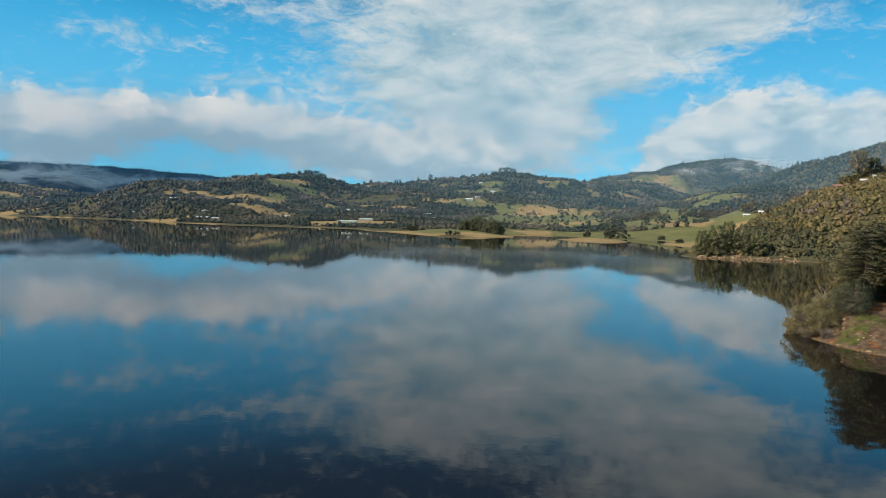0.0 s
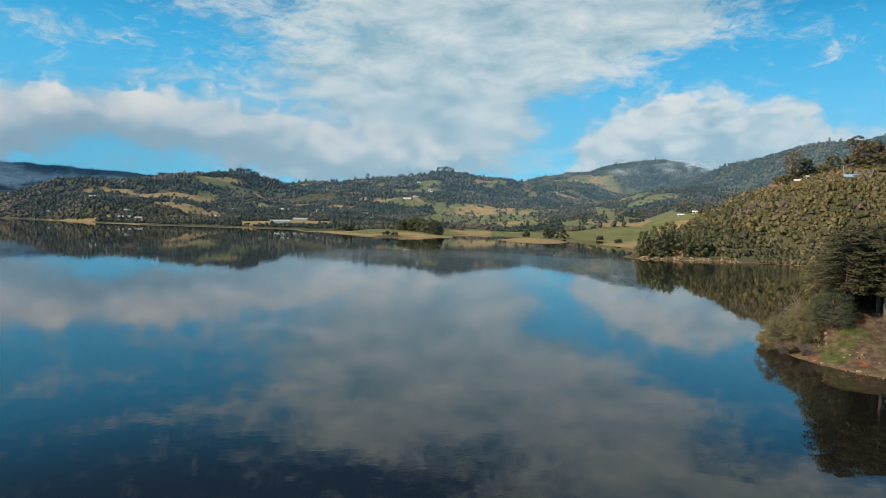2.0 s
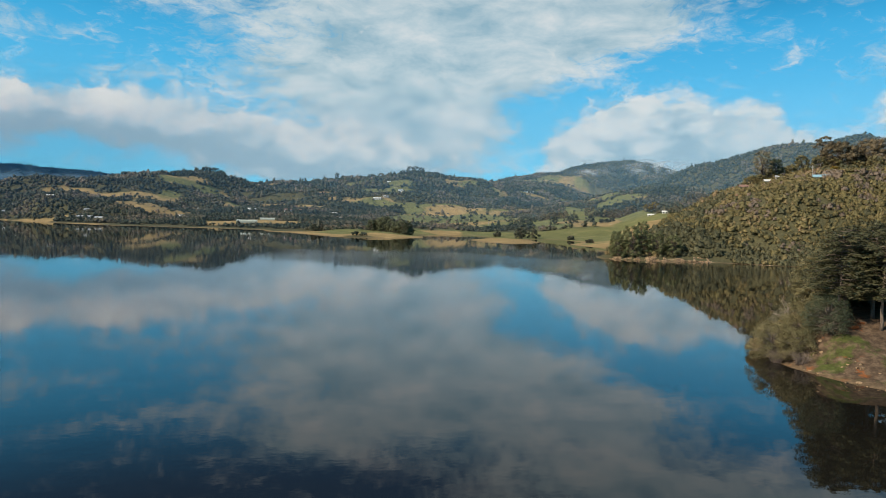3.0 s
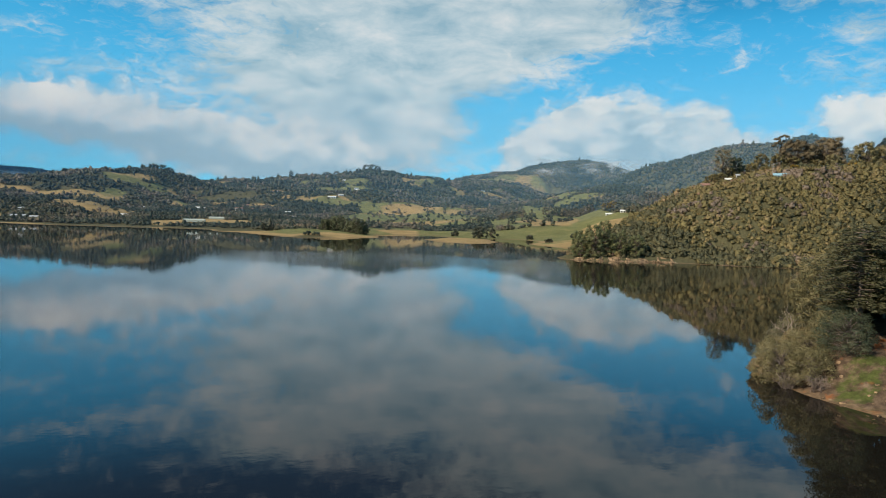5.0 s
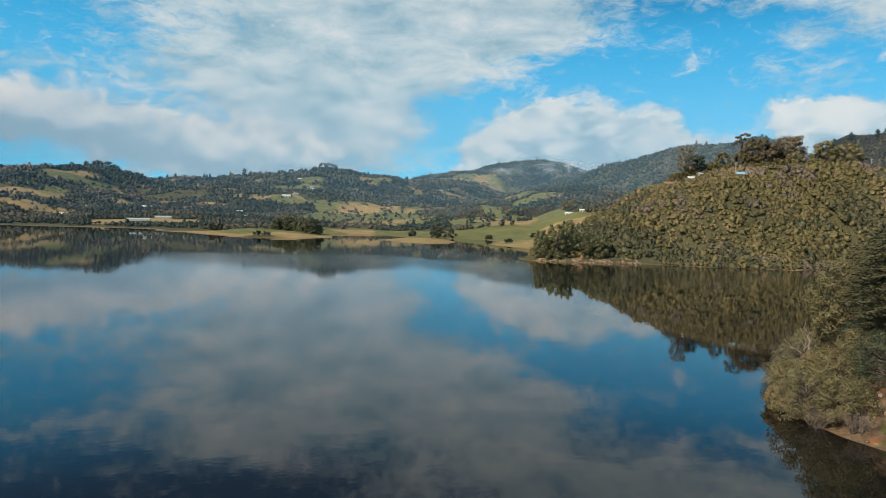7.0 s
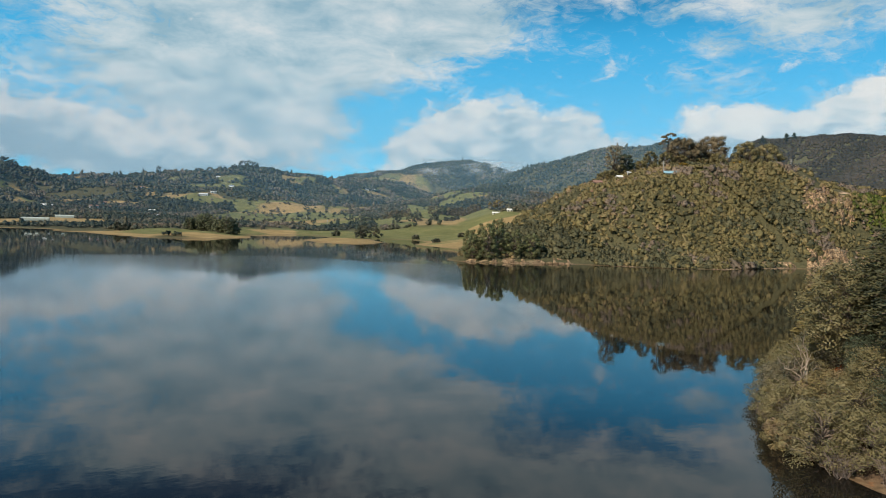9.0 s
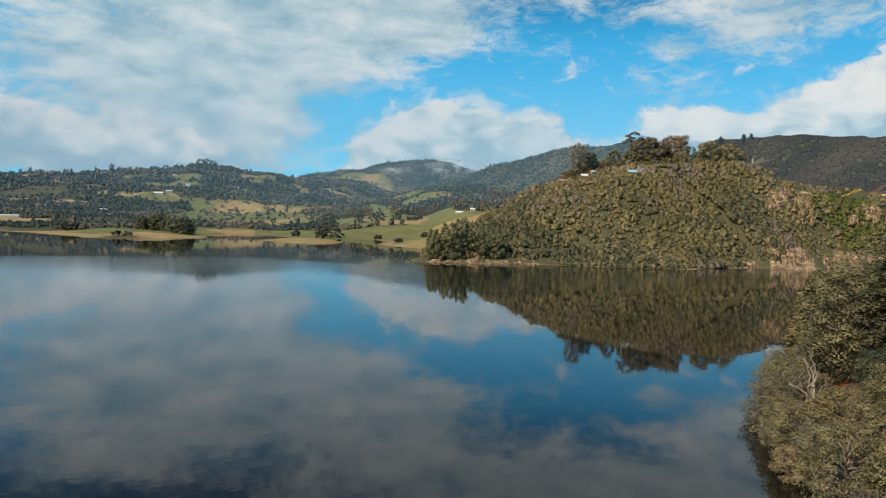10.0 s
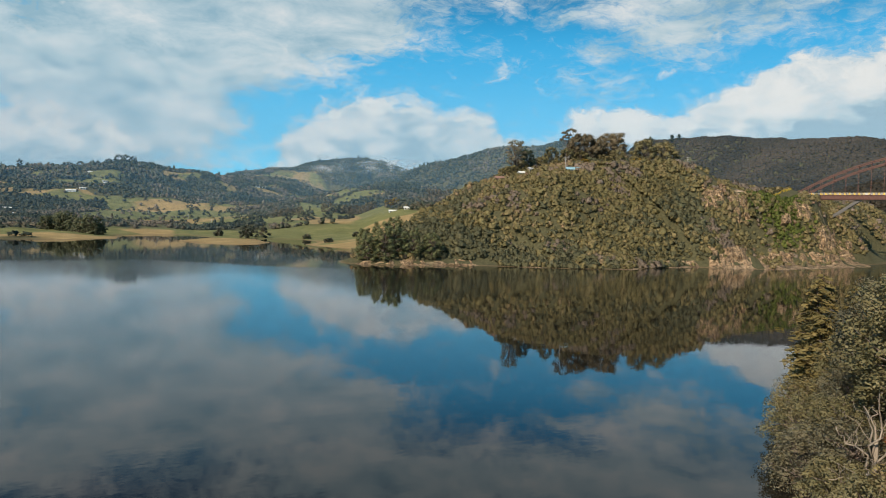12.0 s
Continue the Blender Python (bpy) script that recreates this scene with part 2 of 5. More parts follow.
# ---- the lie of the land ----
LAKE = (
    (-2600, 1500), (-1300, 1420), (-851, 1275), (-717, 1196), (-558, 1120), (-430, 985), (-298, 875), (-201, 831), (-147, 821), (-105, 815), (-63, 706), (-30, 635), (-12, 595), (30, 594),
    (66, 618), (70, 660), (80, 728), (132, 732), (136, 660), (116, 622), (102, 596), (106, 548), (124, 524), (142, 532), (158, 574), (166, 634), (202, 640), (196, 580), (170, 534), (172, 500), (188, 470),
    (184, 430), (160, 396), (143, 379), (135, 362), (143, 352), (184, 338), (214, 318), (235, 308), (285, 308),
    (310, 292), (345, 290), (395, 295), (425, 306), (520, 318), (800, 280), (1500, 160), (1500, 60), (800, 150), (480, 150), (250, 158), (140, 160), (113.5, 155), (94.5, 144), (77.5, 134),
    (67, 124.5), (64.5, 118), (64, 112), (66, 103), (74, 88), (98, 40), (150, -60), (320, -320), (420, -900), (-600, -1600), (-2600, -900),
)
# crest lines: name, power of the fall (1 round, 2 steep-sided), and x, y, height, half width along the crest
RIDGES = {
    "cape": (1.7, ((140, 366, 3, 18), (165, 380, 9, 36), (200, 394, 21, 58), (240, 402, 36, 78), (280, 412, 48, 95), (330, 412, 51, 104), (380, 400, 47, 98), (412, 362, 37, 50), (440, 430, 44, 90), (560, 560, 50, 120))),
    "cliff_top": (2.6, ((338, 356, 33, 34), (365, 347, 36, 34), (392, 337, 36, 33), (414, 338, 37, 27), (438, 328, 20, 20))),
    "bank_beyond_bridge": (1.2, ((469, 338, 26, 19), (486, 372, 36, 42), (560, 400, 40, 90), (700, 400, 56, 140), (1000, 380, 84, 220))),
    "dark_ridge": (1.0, ((800, 800, 139, 120), (866, 717, 143, 190), (874, 620, 131, 230), (870, 490, 112, 250), (980, 300, 110, 260))),
    "back_of_cape": (1.0, ((330, 540, 22, 90), (480, 720, 38, 140))),
    "cloud_ridge": (1.0, ((640, 2400, 128, 400), (760, 2750, 182, 430), (990, 2832, 236, 500), (1274, 2935, 274, 420), (1360, 2750, 226, 450), (1500, 2600, 210, 500))),
    "spur": (1.0, ((830, 1880, 92, 200), (922, 1790, 138, 260), (1050, 1590, 198, 300), (1200, 1500, 220, 330))),
    "middle": (0.9, ((-560, 1900, 94, 420), (-265, 1890, 88, 400), (-40, 2020, 112, 420), (183, 1992, 134, 400), (324, 1974, 114, 330), (520, 2240, 124, 380))),
    "left_hill": (1.0, ((-330, 1670, 101, 190), (-400, 1620, 86, 260), (-470, 1540, 86, 270), (-560, 1480, 72, 240))),
    "left_wood": (1.0, ((-380, 1130, 34, 130), (-455, 1170, 42, 150), (-570, 1100, 36, 120), (-660, 1220, 30, 130))),
    "knoll": (1.0, ((150, 1330, 26, 140), (212, 1350, 33, 160), (330, 1250, 28, 170), (420, 1120, 26, 180))),
    "manor_hill": (1.0, ((420, 1190, 34, 160), (507, 1230, 62, 200), (620, 1300, 78, 240))),
    "village": (0.9, ((-150, 1300, 20, 220), (60, 1500, 60, 280), (-50, 1650, 68, 320))),
    "right_field": (1.1, ((285, 720, 8, 70), (300, 790, 13, 90), (335, 880, 18, 130))),
    "house_rise": (1.2, ((290, 632, 17, 42), (330, 660, 22, 60), (400, 770, 40, 110))),
    "far_left": (1.0, ((-1500, 1800, 75, 400), (-1220, 1830, 66, 400), (-1000, 1700, 40, 300))),
    "mesa": (1.6, ((-2700, 3700, 238, 700), (-2100, 4000, 234, 600), (-1890, 4090, 226, 560), (-1500, 4240, 208, 480), (-1150, 4400, 150, 400))),
    "promontory": (1.2, ((72, 114, 4.6, 10), (92, 124, 6.5, 24), (125, 125, 10, 38), (200, 90, 22, 70), (400, 40, 45, 110), (800, 0, 70, 150))),
    "behind": (1.0, ((700, -900, 90, 500), (-600, -2300, 120, 600), (-3200, -1200, 150, 700), (-3300, 1000, 140, 700))),
}



def segments(x, y, pts):
    """Distance to a broken line, with the share along the nearest piece and its number."""
    best = np.full(x.shape, 1e18)
    share, which = np.zeros(x.shape), np.zeros(x.shape, int)
    for i in range(len(pts) - 1):
        ax, ay, bx, by = pts[i][0], pts[i][1], pts[i + 1][0], pts[i + 1][1]
        dx, dy = bx - ax, by - ay
        u = np.clip(((x - ax) * dx + (y - ay) * dy) / (dx * dx + dy * dy), 0, 1)
        d = (x - ax - u * dx) ** 2 + (y - ay - u * dy) ** 2
        near = d < best
        best, share, which = np.where(near, d, best), np.where(near, u, share), np.where(near, i, which)
    return np.sqrt(best), share, which


def value_noise(x, y, seed):
    """Smooth noise from -1 to 1, about one wave to a unit."""
    xi, yi = np.floor(x), np.floor(y)
    fx, fy = x - xi, y - yi
    fx, fy = fx * fx * (3 - 2 * fx), fy * fy * (3 - 2 * fy)

    def corner(a, b):
        v = np.sin(a * 127.1 + b * 311.7 + seed * 74.7) * 43758.5453
        return (v - np.floor(v)) * 2 - 1
    top = corner(xi, yi) * (1 - fx) + corner(xi + 1, yi) * fx
    low = corner(xi, yi + 1) * (1 - fx) + corner(xi + 1, yi + 1) * fx
    return top * (1 - fy) + low * fy


def fbm(x, y, seed, octaves=4):
    return sum(value_noise(x * 2.03**o + 7 * o, y * 2.03**o - 3 * o, seed + o) * 0.5**o for o in range(octaves))


def shore(x, y):
    """Metres from the lake's edge: on land positive, in the water negative."""
    d = segments(x, y, LAKE + LAKE[:1])[0]
    inside = np.zeros(x.shape, bool)
    for (ax, ay), (bx, by) in zip(LAKE, LAKE[1:] + LAKE[:1]):
        cross = (ay > y) != (by > y)
        inside ^= cross & (x < (bx - ax) * (y - ay) / ((by - ay) or 1e-9) + ax)
    return np.where(inside, -d, d)


def smooth(v, lo, hi):
    u = np.clip((v - lo) / (hi - lo), 0, 1)
    return u * u * (3 - 2 * u)


def land(x, y):
    """Height of the ground, with the distance from the shore."""
    x, y = np.asarray(x, float), np.asarray(y, float)
    far = np.hypot(x, y)
    near_cape = np.exp(-(((x - 280) / 190) ** 2 + ((y - 350) / 130) ** 2))
    s = shore(x, y) + fbm(x / 40, y / 40, 3) * np.clip(far / 60, 1, 9) * (1 - 0.6 * near_cape) * (1 - 0.8 * np.exp(-(((x - 130) / 100) ** 2 + ((y - 620) / 130) ** 2)))
    total = np.zeros(x.shape)
    for fall, pts in RIDGES.values():
        d, u, i = segments(x, y, pts)
        p = np.array(pts)
        z, w = p[i, 2] * (1 - u) + p[i + 1, 2] * u, p[i, 3] * (1 - u) + p[i + 1, 3] * u
        b = np.exp(-np.abs(d / w * 1.15) ** (2 * fall))
        total += (z * b) ** 5
    total = total ** 0.2
    steep = 7 + 7 * smooth(far, 150, 260) + 60 * smooth(far, 420, 800)
    rough = fbm(x / 130, y / 130, 11) * smooth(far, 450, 1500) * 9 + fbm(x / 28, y / 28, 17) * (1.2 + 1.8 * near_cape)
    rough_low = fbm(x / 70, y / 55, 83) * 2.4 * smooth(far, 450, 600) * smooth(s, 8, 60)
    h = rough_low + np.where(s < 0, np.maximum(s * 0.12, -5), np.minimum(s * (0.09 - 0.05 * smooth(far, 420, 560)), 4 + 0.004 * s))
    return h + (total + rough * smooth(total, 2, 25)) * smooth(s, 0, steep), s


def noises(x, y):
    return fbm(x / 170, y / 170, 29, 5), fbm(x / 300, y / 300, 41, 4)


# open fields: x, y, half width, half depth
FIELDS = ((75, 645, 75, 45), (20, 700, 55, 40), (185, 1000, 120, 190), (120, 720, 90, 110), (230, 620, 110, 110), (290, 830, 75, 110), (-370, 900, 90, 30), (-15, 680, 70, 70), (-120, 930, 70, 50),
          (150, 1200, 110, 80), (205, 1310, 100, 60), (-396, 1345, 75, 28), (-372, 1401, 36, 24), (-344, 1382, 18, 55), (-373, 1509, 36, 34), (-345, 1555, 28, 22), (-300, 1098, 55, 34), (-272, 1130, 24, 60),
          (-234, 1839, 75, 75), (-226, 1390, 32, 30))
MEADOWS = ((-147, 1400, 25, 80), (-298, 1505, 30, 26), (42, 1386, 44, 22), (73, 1740, 70, 30), (288, 1890, 34, 48), (411, 1848, 26, 46), (-43, 1256, 18, 28), (132, 1791, 50, 22), (548, 1968, 60, 18), (490, 1190, 55, 24),
           (414, 1106, 60, 60), (330, 1010, 60, 70), (480, 1260, 40, 40), (-30, 1560, 70, 24), (160, 1650, 60, 22), (-160, 1600, 60, 30), (-90, 1330, 50, 24), (720, 2560, 90, 80), (-470, 1290, 40, 26), (859, 2652, 150, 100), (885, 2500, 70, 90), (-1021, 1656, 110, 70), (-838, 1305, 60, 18), (-1137, 1952, 110, 100), (310, 703, 30, 60))
# how dry the grass of a field is: x, y, half width, half depth, from 0 green to 1 straw
GRASS = ((29, 622, 60, 14, 1.0), (14, 700, 45, 45, 0.1), (121, 600, 26, 60, 1.0), (174, 690, 45, 60, 0.15), (228, 624, 34, 36, 0.15), (180, 494, 26, 26, 1.0), (107, 790, 22, 90, 0.9), (165, 900, 80, 110, 0.15),
         (150, 1190, 110, 70, 0.05), (205, 1320, 70, 40, 0.85), (262, 1233, 40, 30, 0.6), (288, 785, 32, 60, 1.0), (310, 700, 26, 50, 0.0), (-370, 900, 110, 40, 0.7))
# places wooded throughout
DENSE = ((-430, 1070, 85, 50), (-20, 1240, 100, 110), (90, 1440, 110, 60), (-455, 1150, 110, 80), (-570, 1130, 90, 80), (60, 1560, 150, 90), (1000, 2850, 420, 250), (1300, 2900, 300, 300), (420, 1560, 200, 160), (-30, 1080, 90, 60), (-2000, 4000, 900, 500), (-1200, 4350, 400, 400))


def cover_of(x, y, s):
    """How wooded and how dry each place is."""
    a, b = noises(x, y)
    far = np.hypot(x, y)
    wood = 1.12 + 0.75 * a
    wood = wood + 0.45 * fbm(x / 38, y / 38, 53, 3) * smooth(far, 750, 1000)
    for fx, fy, rx, ry in FIELDS + MEADOWS:
        wood = wood - 1.35 * np.exp(-((((x - fx) / rx) ** 2 + ((y - fy) / ry) ** 2) ** 2))
    for fx, fy, rx, ry in DENSE:
        wood = wood + 0.9 * np.exp(-((((x - fx) / rx) ** 2 + ((y - fy) / ry) ** 2) ** 2))
    margin = np.where(x < -470, 7, 26)
    wood = np.where((s < margin) & (far > 450), wood - (margin - s) / margin, wood)
    cape = (np.hypot((x - 290) / 190, (y - 370) / 110) < 1) | ((x > 420) & (y < 1100))
    wood = np.where(cape, 0.75, wood)
    dry = 0.4 + 0.75 * smooth(-x, -50, 100) - 0.2 * smooth(x, 0, 80) + 0.8 * b + 0.75 * fbm(x / 90, y / 40, 61) + 0.75 * smooth(-s, -14, 0)
    for fx, fy, rx, ry, v in GRASS:
        w = np.exp(-((((x - fx) / rx) ** 2 + ((y - fy) / ry) ** 2) ** 2))
        dry = dry * (1 - w) + (v * 1.4 - 0.2) * w
    return wood, dry


def sheet(name, xs, ys, zs, across, quads, mat, attrs=(), normals=None):
    me = bpy.data.meshes.new(name)
    n = len(xs)
    me.vertices.add(n)
    me.vertices.foreach_set("co", np.stack([xs, ys, zs], -1).astype(np.float32).ravel())
    me.loops.add(quads.size)
    me.loops.foreach_set("vertex_index", quads.astype(np.int32).ravel())
    me.polygons.add(len(quads))
    me.polygons.foreach_set("loop_start", np.arange(0, quads.size, quads.shape[1], dtype=np.int32))
    me.update(calc_edges=True)
    for key, val in attrs:
        at = me.attributes.new(key, "FLOAT", "POINT")
        at.data.foreach_set("value", val.astype(np.float32))
    me.materials.append(mat)
    me.polygons.foreach_set("use_smooth", np.full(len(quads), across or normals is not None, bool))
    if normals is not None:
        at = me.attributes.new("custom_normal", "FLOAT_VECTOR", "POINT")
        at.data.foreach_set("vector", normals.astype(np.float32).ravel())
    return new(name, me)


def rings():
    az = np.radians(np.concatenate([np.arange(-180, -44, 3.0), np.arange(-44, 84, 0.29), np.arange(84, 180, 3.0)]))
    d = np.concatenate([np.array([0.5]), np.geomspace(14, 4850, 410)])
    A, D = np.meshgrid(az, d)
    na, nd = len(az), len(d)
    i, j = np.meshgrid(np.arange(nd - 1), np.arange(na))
    i, j = i.ravel(), j.ravel()
    q = np.stack([i * na + j, i * na + (j + 1) % na, (i + 1) * na + (j + 1) % na, (i + 1) * na + j], -1)
    return 10 + (D * np.sin(A)).ravel(), 20 + (D * np.cos(A)).ravel(), q[:, ::-1]


gx, gy, gq = rings()
gz, gs = land(gx, gy)
gwood, gdry = cover_of(gx, gy, gs)
CLIFFS = ((344, 352, 12, 9), (355, 343, 12, 10), (299, 300, 16, 8), (346, 291, 24, 5), (374, 294, 16, 5), (390, 329, 12, 9), (378, 330, 7, 7), (400, 316, 10, 6), (413, 309, 8, 6))
grock = np.zeros(gx.shape)
for cx, cy, rx, ry in CLIFFS:
    grock = np.maximum(grock, 0.52 * np.exp(-((((gx - cx) / rx) ** 2 + ((gy - cy) / ry) ** 2) ** 2)))
grock = np.maximum(grock, 0.36 * ((gz < 2.2) & (gx > 130) & (gx < 196) & (gy < 420) & (gy > 250)))
ground = tagged(sheet("ground", gx, gy, gz, True, gq, GROUND, (("wood", gwood), ("dry", gdry), ("rock", grock), ("earth", (np.hypot(gx - 75, gy - 110) < 45).astype(float)))), "rolling hills with dry grass, fields and rocky shore", "ground", kind="structure")

wx = np.array([-4900.0, 4900, 4900, -4900])
wy = np.array([-4900.0, -4900, 4900, 4900])
water = tagged(sheet("water", wx, wy, np.zeros(4), False, np.array([[0, 1, 2, 3]]), WATER), "calm dark lake mirroring the clouds", "water", kind="structure")


# slopes that face away from the lake stay unplanted
AZ = np.radians(np.concatenate([np.arange(-180, -44, 3.0), np.arange(-44, 84, 0.29), np.arange(84, 180, 3.0)]))
RANGE = np.concatenate([np.array([0.5]), np.geomspace(14, 4850, 410)])
SKYLINE = np.maximum.accumulate((gz.reshape(len(RANGE), len(AZ)) - 20) / RANGE[:, None], 0)


def faces_lake(x, y, top, slack):
    d = np.hypot(x - 10, y - 20)
    i = np.clip(np.searchsorted(RANGE, d * 0.96) - 1, 0, len(RANGE) - 1)
    j = np.clip(np.searchsorted(AZ, np.arctan2(x - 10, y - 20)), 0, len(AZ) - 1)
    return (top + slack - 20) / d >= SKYLINE[i, j]


# ---- foliage ----
def unit(v):
    return v / np.linalg.norm(v, axis=-1, keepdims=True)


def tuft(count, rng, leaf, low=-0.2, shape=(1, 1, 1), inner=0.55, jitter=0.4):
    """Leaf quads filling the shell of a lumpy ball, unit size, with the ball's soft normals."""
    v = unit(rng.normal(size=(count, 3)))
    v[:, 2] = np.where(v[:, 2] < low, -v[:, 2], v[:, 2])
    lumps = unit(rng.normal(size=(7, 3)))
    bulge = 0.72 + 0.28 * np.clip((v @ lumps.T).max(1), 0, 1) ** 3
    c = v * (bulge * (inner + (1 - inner) * rng.random(count) ** 0.5))[:, None] * np.array(shape)
    nrm = unit(v + rng.normal(size=(count, 3)) * jitter)
    t = unit(np.cross(nrm, rng.normal(size=(count, 3))))
    b = np.cross(nrm, t)
    size = leaf * (0.6 + 0.8 * rng.random(count))[:, None]
    quad = np.stack([c - t * size, c - b * size * 0.6 - nrm * size * 0.15, c + t * size, c + b * size * 0.6 - nrm * size * 0.15], 1)
    return quad.reshape(-1, 3), np.repeat(unit(v + 0.3 * nrm + np.array([0, 0, 0.25])), 4, 0)


def crown(rng, segs, steps, lumps, sprays, spray, core=0.86, deep=0.84):
    """A leafy crown of unit size: a dome made of rounded clumps with creases between them, and sprays of leaves that break its outline."""
    mid = unit(rng.normal(size=(lumps, 3)) + np.array([0, 0, 0.45])) * rng.uniform(0.38, 0.58, (lumps, 1))
    rad = rng.uniform(0.36, 0.52, lumps)
    mid, rad = np.vstack([mid, [[0, 0, 0]]]), np.append(rad, 0.62)

    def skin(d):
        b = d @ mid.T
        disc = rad**2 - (mid**2).sum(1) + b**2
        out = np.where(disc > 0, b + np.sqrt(np.maximum(disc, 0)), 0)
        k_ = out.argmax(1)
        p = d * out.max(1)[:, None]
        return p, unit(unit(p - mid[k_]) + np.array([0, 0, 0.35]))
    th, ph = np.linspace(0.03, 1.95, steps + 1), np.linspace(0, 6.2832, segs + 1)
    T, P = np.meshgrid(th, ph, indexing="ij")
    P = P + (np.arange(steps + 1) % 2)[:, None] * 3.1416 / segs
    p, n = skin(np.stack([np.sin(T) * np.cos(P), np.sin(T) * np.sin(P), np.cos(T)], -1).reshape(-1, 3))
    p = p.reshape(steps + 1, segs + 1, 3)
    rough = rng.normal(size=(steps + 1, segs, 3)) * 0.03
    p = p + np.concatenate([rough, rough[:, :1]], 1)
    n = n.reshape(steps + 1, segs + 1, 3)
    v, nn = (np.stack([g[1:, :-1], g[1:, 1:], g[:-1, 1:], g[:-1, :-1]], 2).reshape(-1, 3) for g in (p, n))
    v = v * (1.0 if sprays < 8 else core)
    d = unit(rng.normal(size=(sprays, 3)) + np.array([0, 0, 0.3]))
    c, cn = skin(d)
    c = c * rng.uniform(deep, 1.1, (sprays, 1))
    face = unit(cn + rng.normal(size=(sprays, 3)) * 0.75)
    t = unit(np.cross(face, rng.normal(size=(sprays, 3))))
    b = np.cross(face, t)
    size = spray * rng.uniform(0.5, 1.4, (sprays, 1))
    quad = np.stack([c - t * size, c - b * size * 0.55 - face * size * 0.3, c + t * size, c + b * size * 0.55 - face * size * 0.3], 1)
    v, nn = np.concatenate([v, quad.reshape(-1, 3)]), np.concatenate([nn, np.repeat(unit(cn + 0.25 * face), 4, 0)])
    return v, nn


def stand(name, places, tufts, mat, rng, label, category):
    """Many plants as one stuff mesh. places: x, y, z, radius, height, tone."""
    out, tone, soft = [], [], []
    pick = rng.integers(0, len(tufts), len(places))
    turn = rng.random(len(places)) * 6.283
    for n, (t, nrm) in enumerate(tufts):
        rows = places[pick == n]
        a = turn[pick == n]
        c, s = np.cos(a)[:, None], np.sin(a)[:, None]
        p = np.stack([t[:, 0] * c - t[:, 1] * s, t[:, 0] * s + t[:, 1] * c, np.repeat(t[None, :, 2], len(rows), 0)], -1)
        p *= np.stack([rows[:, 3], rows[:, 3], rows[:, 4]], -1)[:, None]
        p += rows[:, None, :3]
        out.append(p.reshape(-1, 3))
        tone.append(np.repeat(rows[:, 5], len(t)))
        soft.append(np.stack([nrm[:, 0] * c - nrm[:, 1] * s, nrm[:, 0] * s + nrm[:, 1] * c, np.repeat(nrm[None, :, 2], len(rows), 0)], -1).reshape(-1, 3))
    v, tn = np.concatenate(out), np.concatenate(tone)
    q = np.arange(len(v)).reshape(-1, 4)
    ob = sheet(name, v[:, 0], v[:, 1], v[:, 2], False, q, mat, (("tone", tn),), np.concatenate(soft))
    return tagged(ob, label, category, kind="stuff")


rng = np.random.default_rng(7)
bush_tufts = [crown(rng, 6, 3, rng.integers(4, 8), 40, 0.25) for _ in range(16)]
tree_tufts = [crown(rng, 5, 3, rng.integers(3, 6), 20, 0.36) for _ in range(12)]
small_tufts = [crown(rng, 5, 2, 4, 6, 0.5) for _ in range(10)]

# scrub on the cape and the banks by the bridge
px, py = np.concatenate([rng.uniform(125, 560, 32000), rng.uniform(262, 306, 900), rng.uniform(368, 440, 700)]), np.concatenate([rng.uniform(285, 520, 32000), rng.uniform(306, 364, 900), rng.uniform(296, 348, 700)])
pz, ps = land(px, py)
rockiness = sum(np.exp(-((((px - cx) / rx) ** 2 + ((py - cy) / ry) ** 2) ** 2)) for cx, cy, rx, ry in CLIFFS)
keep = faces_lake(px, py, pz, 10) & (ps > 0.2) & (pz > 0.1) & (rng.random(len(px)) > rockiness * 1.15) & ~((px < 192) & (pz < 1.6)) & (segments(px, py, ((366, 331), (416, 344)))[0] > 6) & ~((px > 276) & (pz < 4.5) & (rng.random(len(px)) < 0.85)) & (py - 0.35 * px < 345)
r = rng.uniform(0.9, 1.9, len(px)) + 1.7 * rng.random(len(px)) ** 2 * (rng.random(len(px)) < 0.25)
patch = fbm(px / 26, py / 26, 5)
t = np.clip(0.42 + 0.3 * patch + rng.normal(size=len(px)) * 0.17, 0, 1)
rows = np.stack([px, py, pz + r * 0.35, r, r * rng.uniform(0.65, 1.0, len(px)) + 0.9 * rng.random(len(px)) ** 3, t], -1)
dark = fbm(px / 30, py / 30, 15) + rng.normal(size=len(px)) * 0.22 + 0.5 * ((pz < 16) & (px < 235)) > 0.42
grey = (fbm(px / 14, py / 14, 25) + rng.normal(size=len(px)) * 0.2 > 0.62) & ~dark
stand("scrub", rows[keep & ~dark & ~grey], bush_tufts, SCRUB, rng, "dense olive-green scrub covering the cape hillside", "scrub")
stand("scrub", rows[keep & dark], bush_tufts, DARKSCRUB, rng, "dark green low trees among the cape's scrub", "scrub")
stand("scrub", rows[keep & grey], bush_tufts, GREYSCRUB, rng, "grey-brown leafless bushes among the cape's scrub", "scrub")

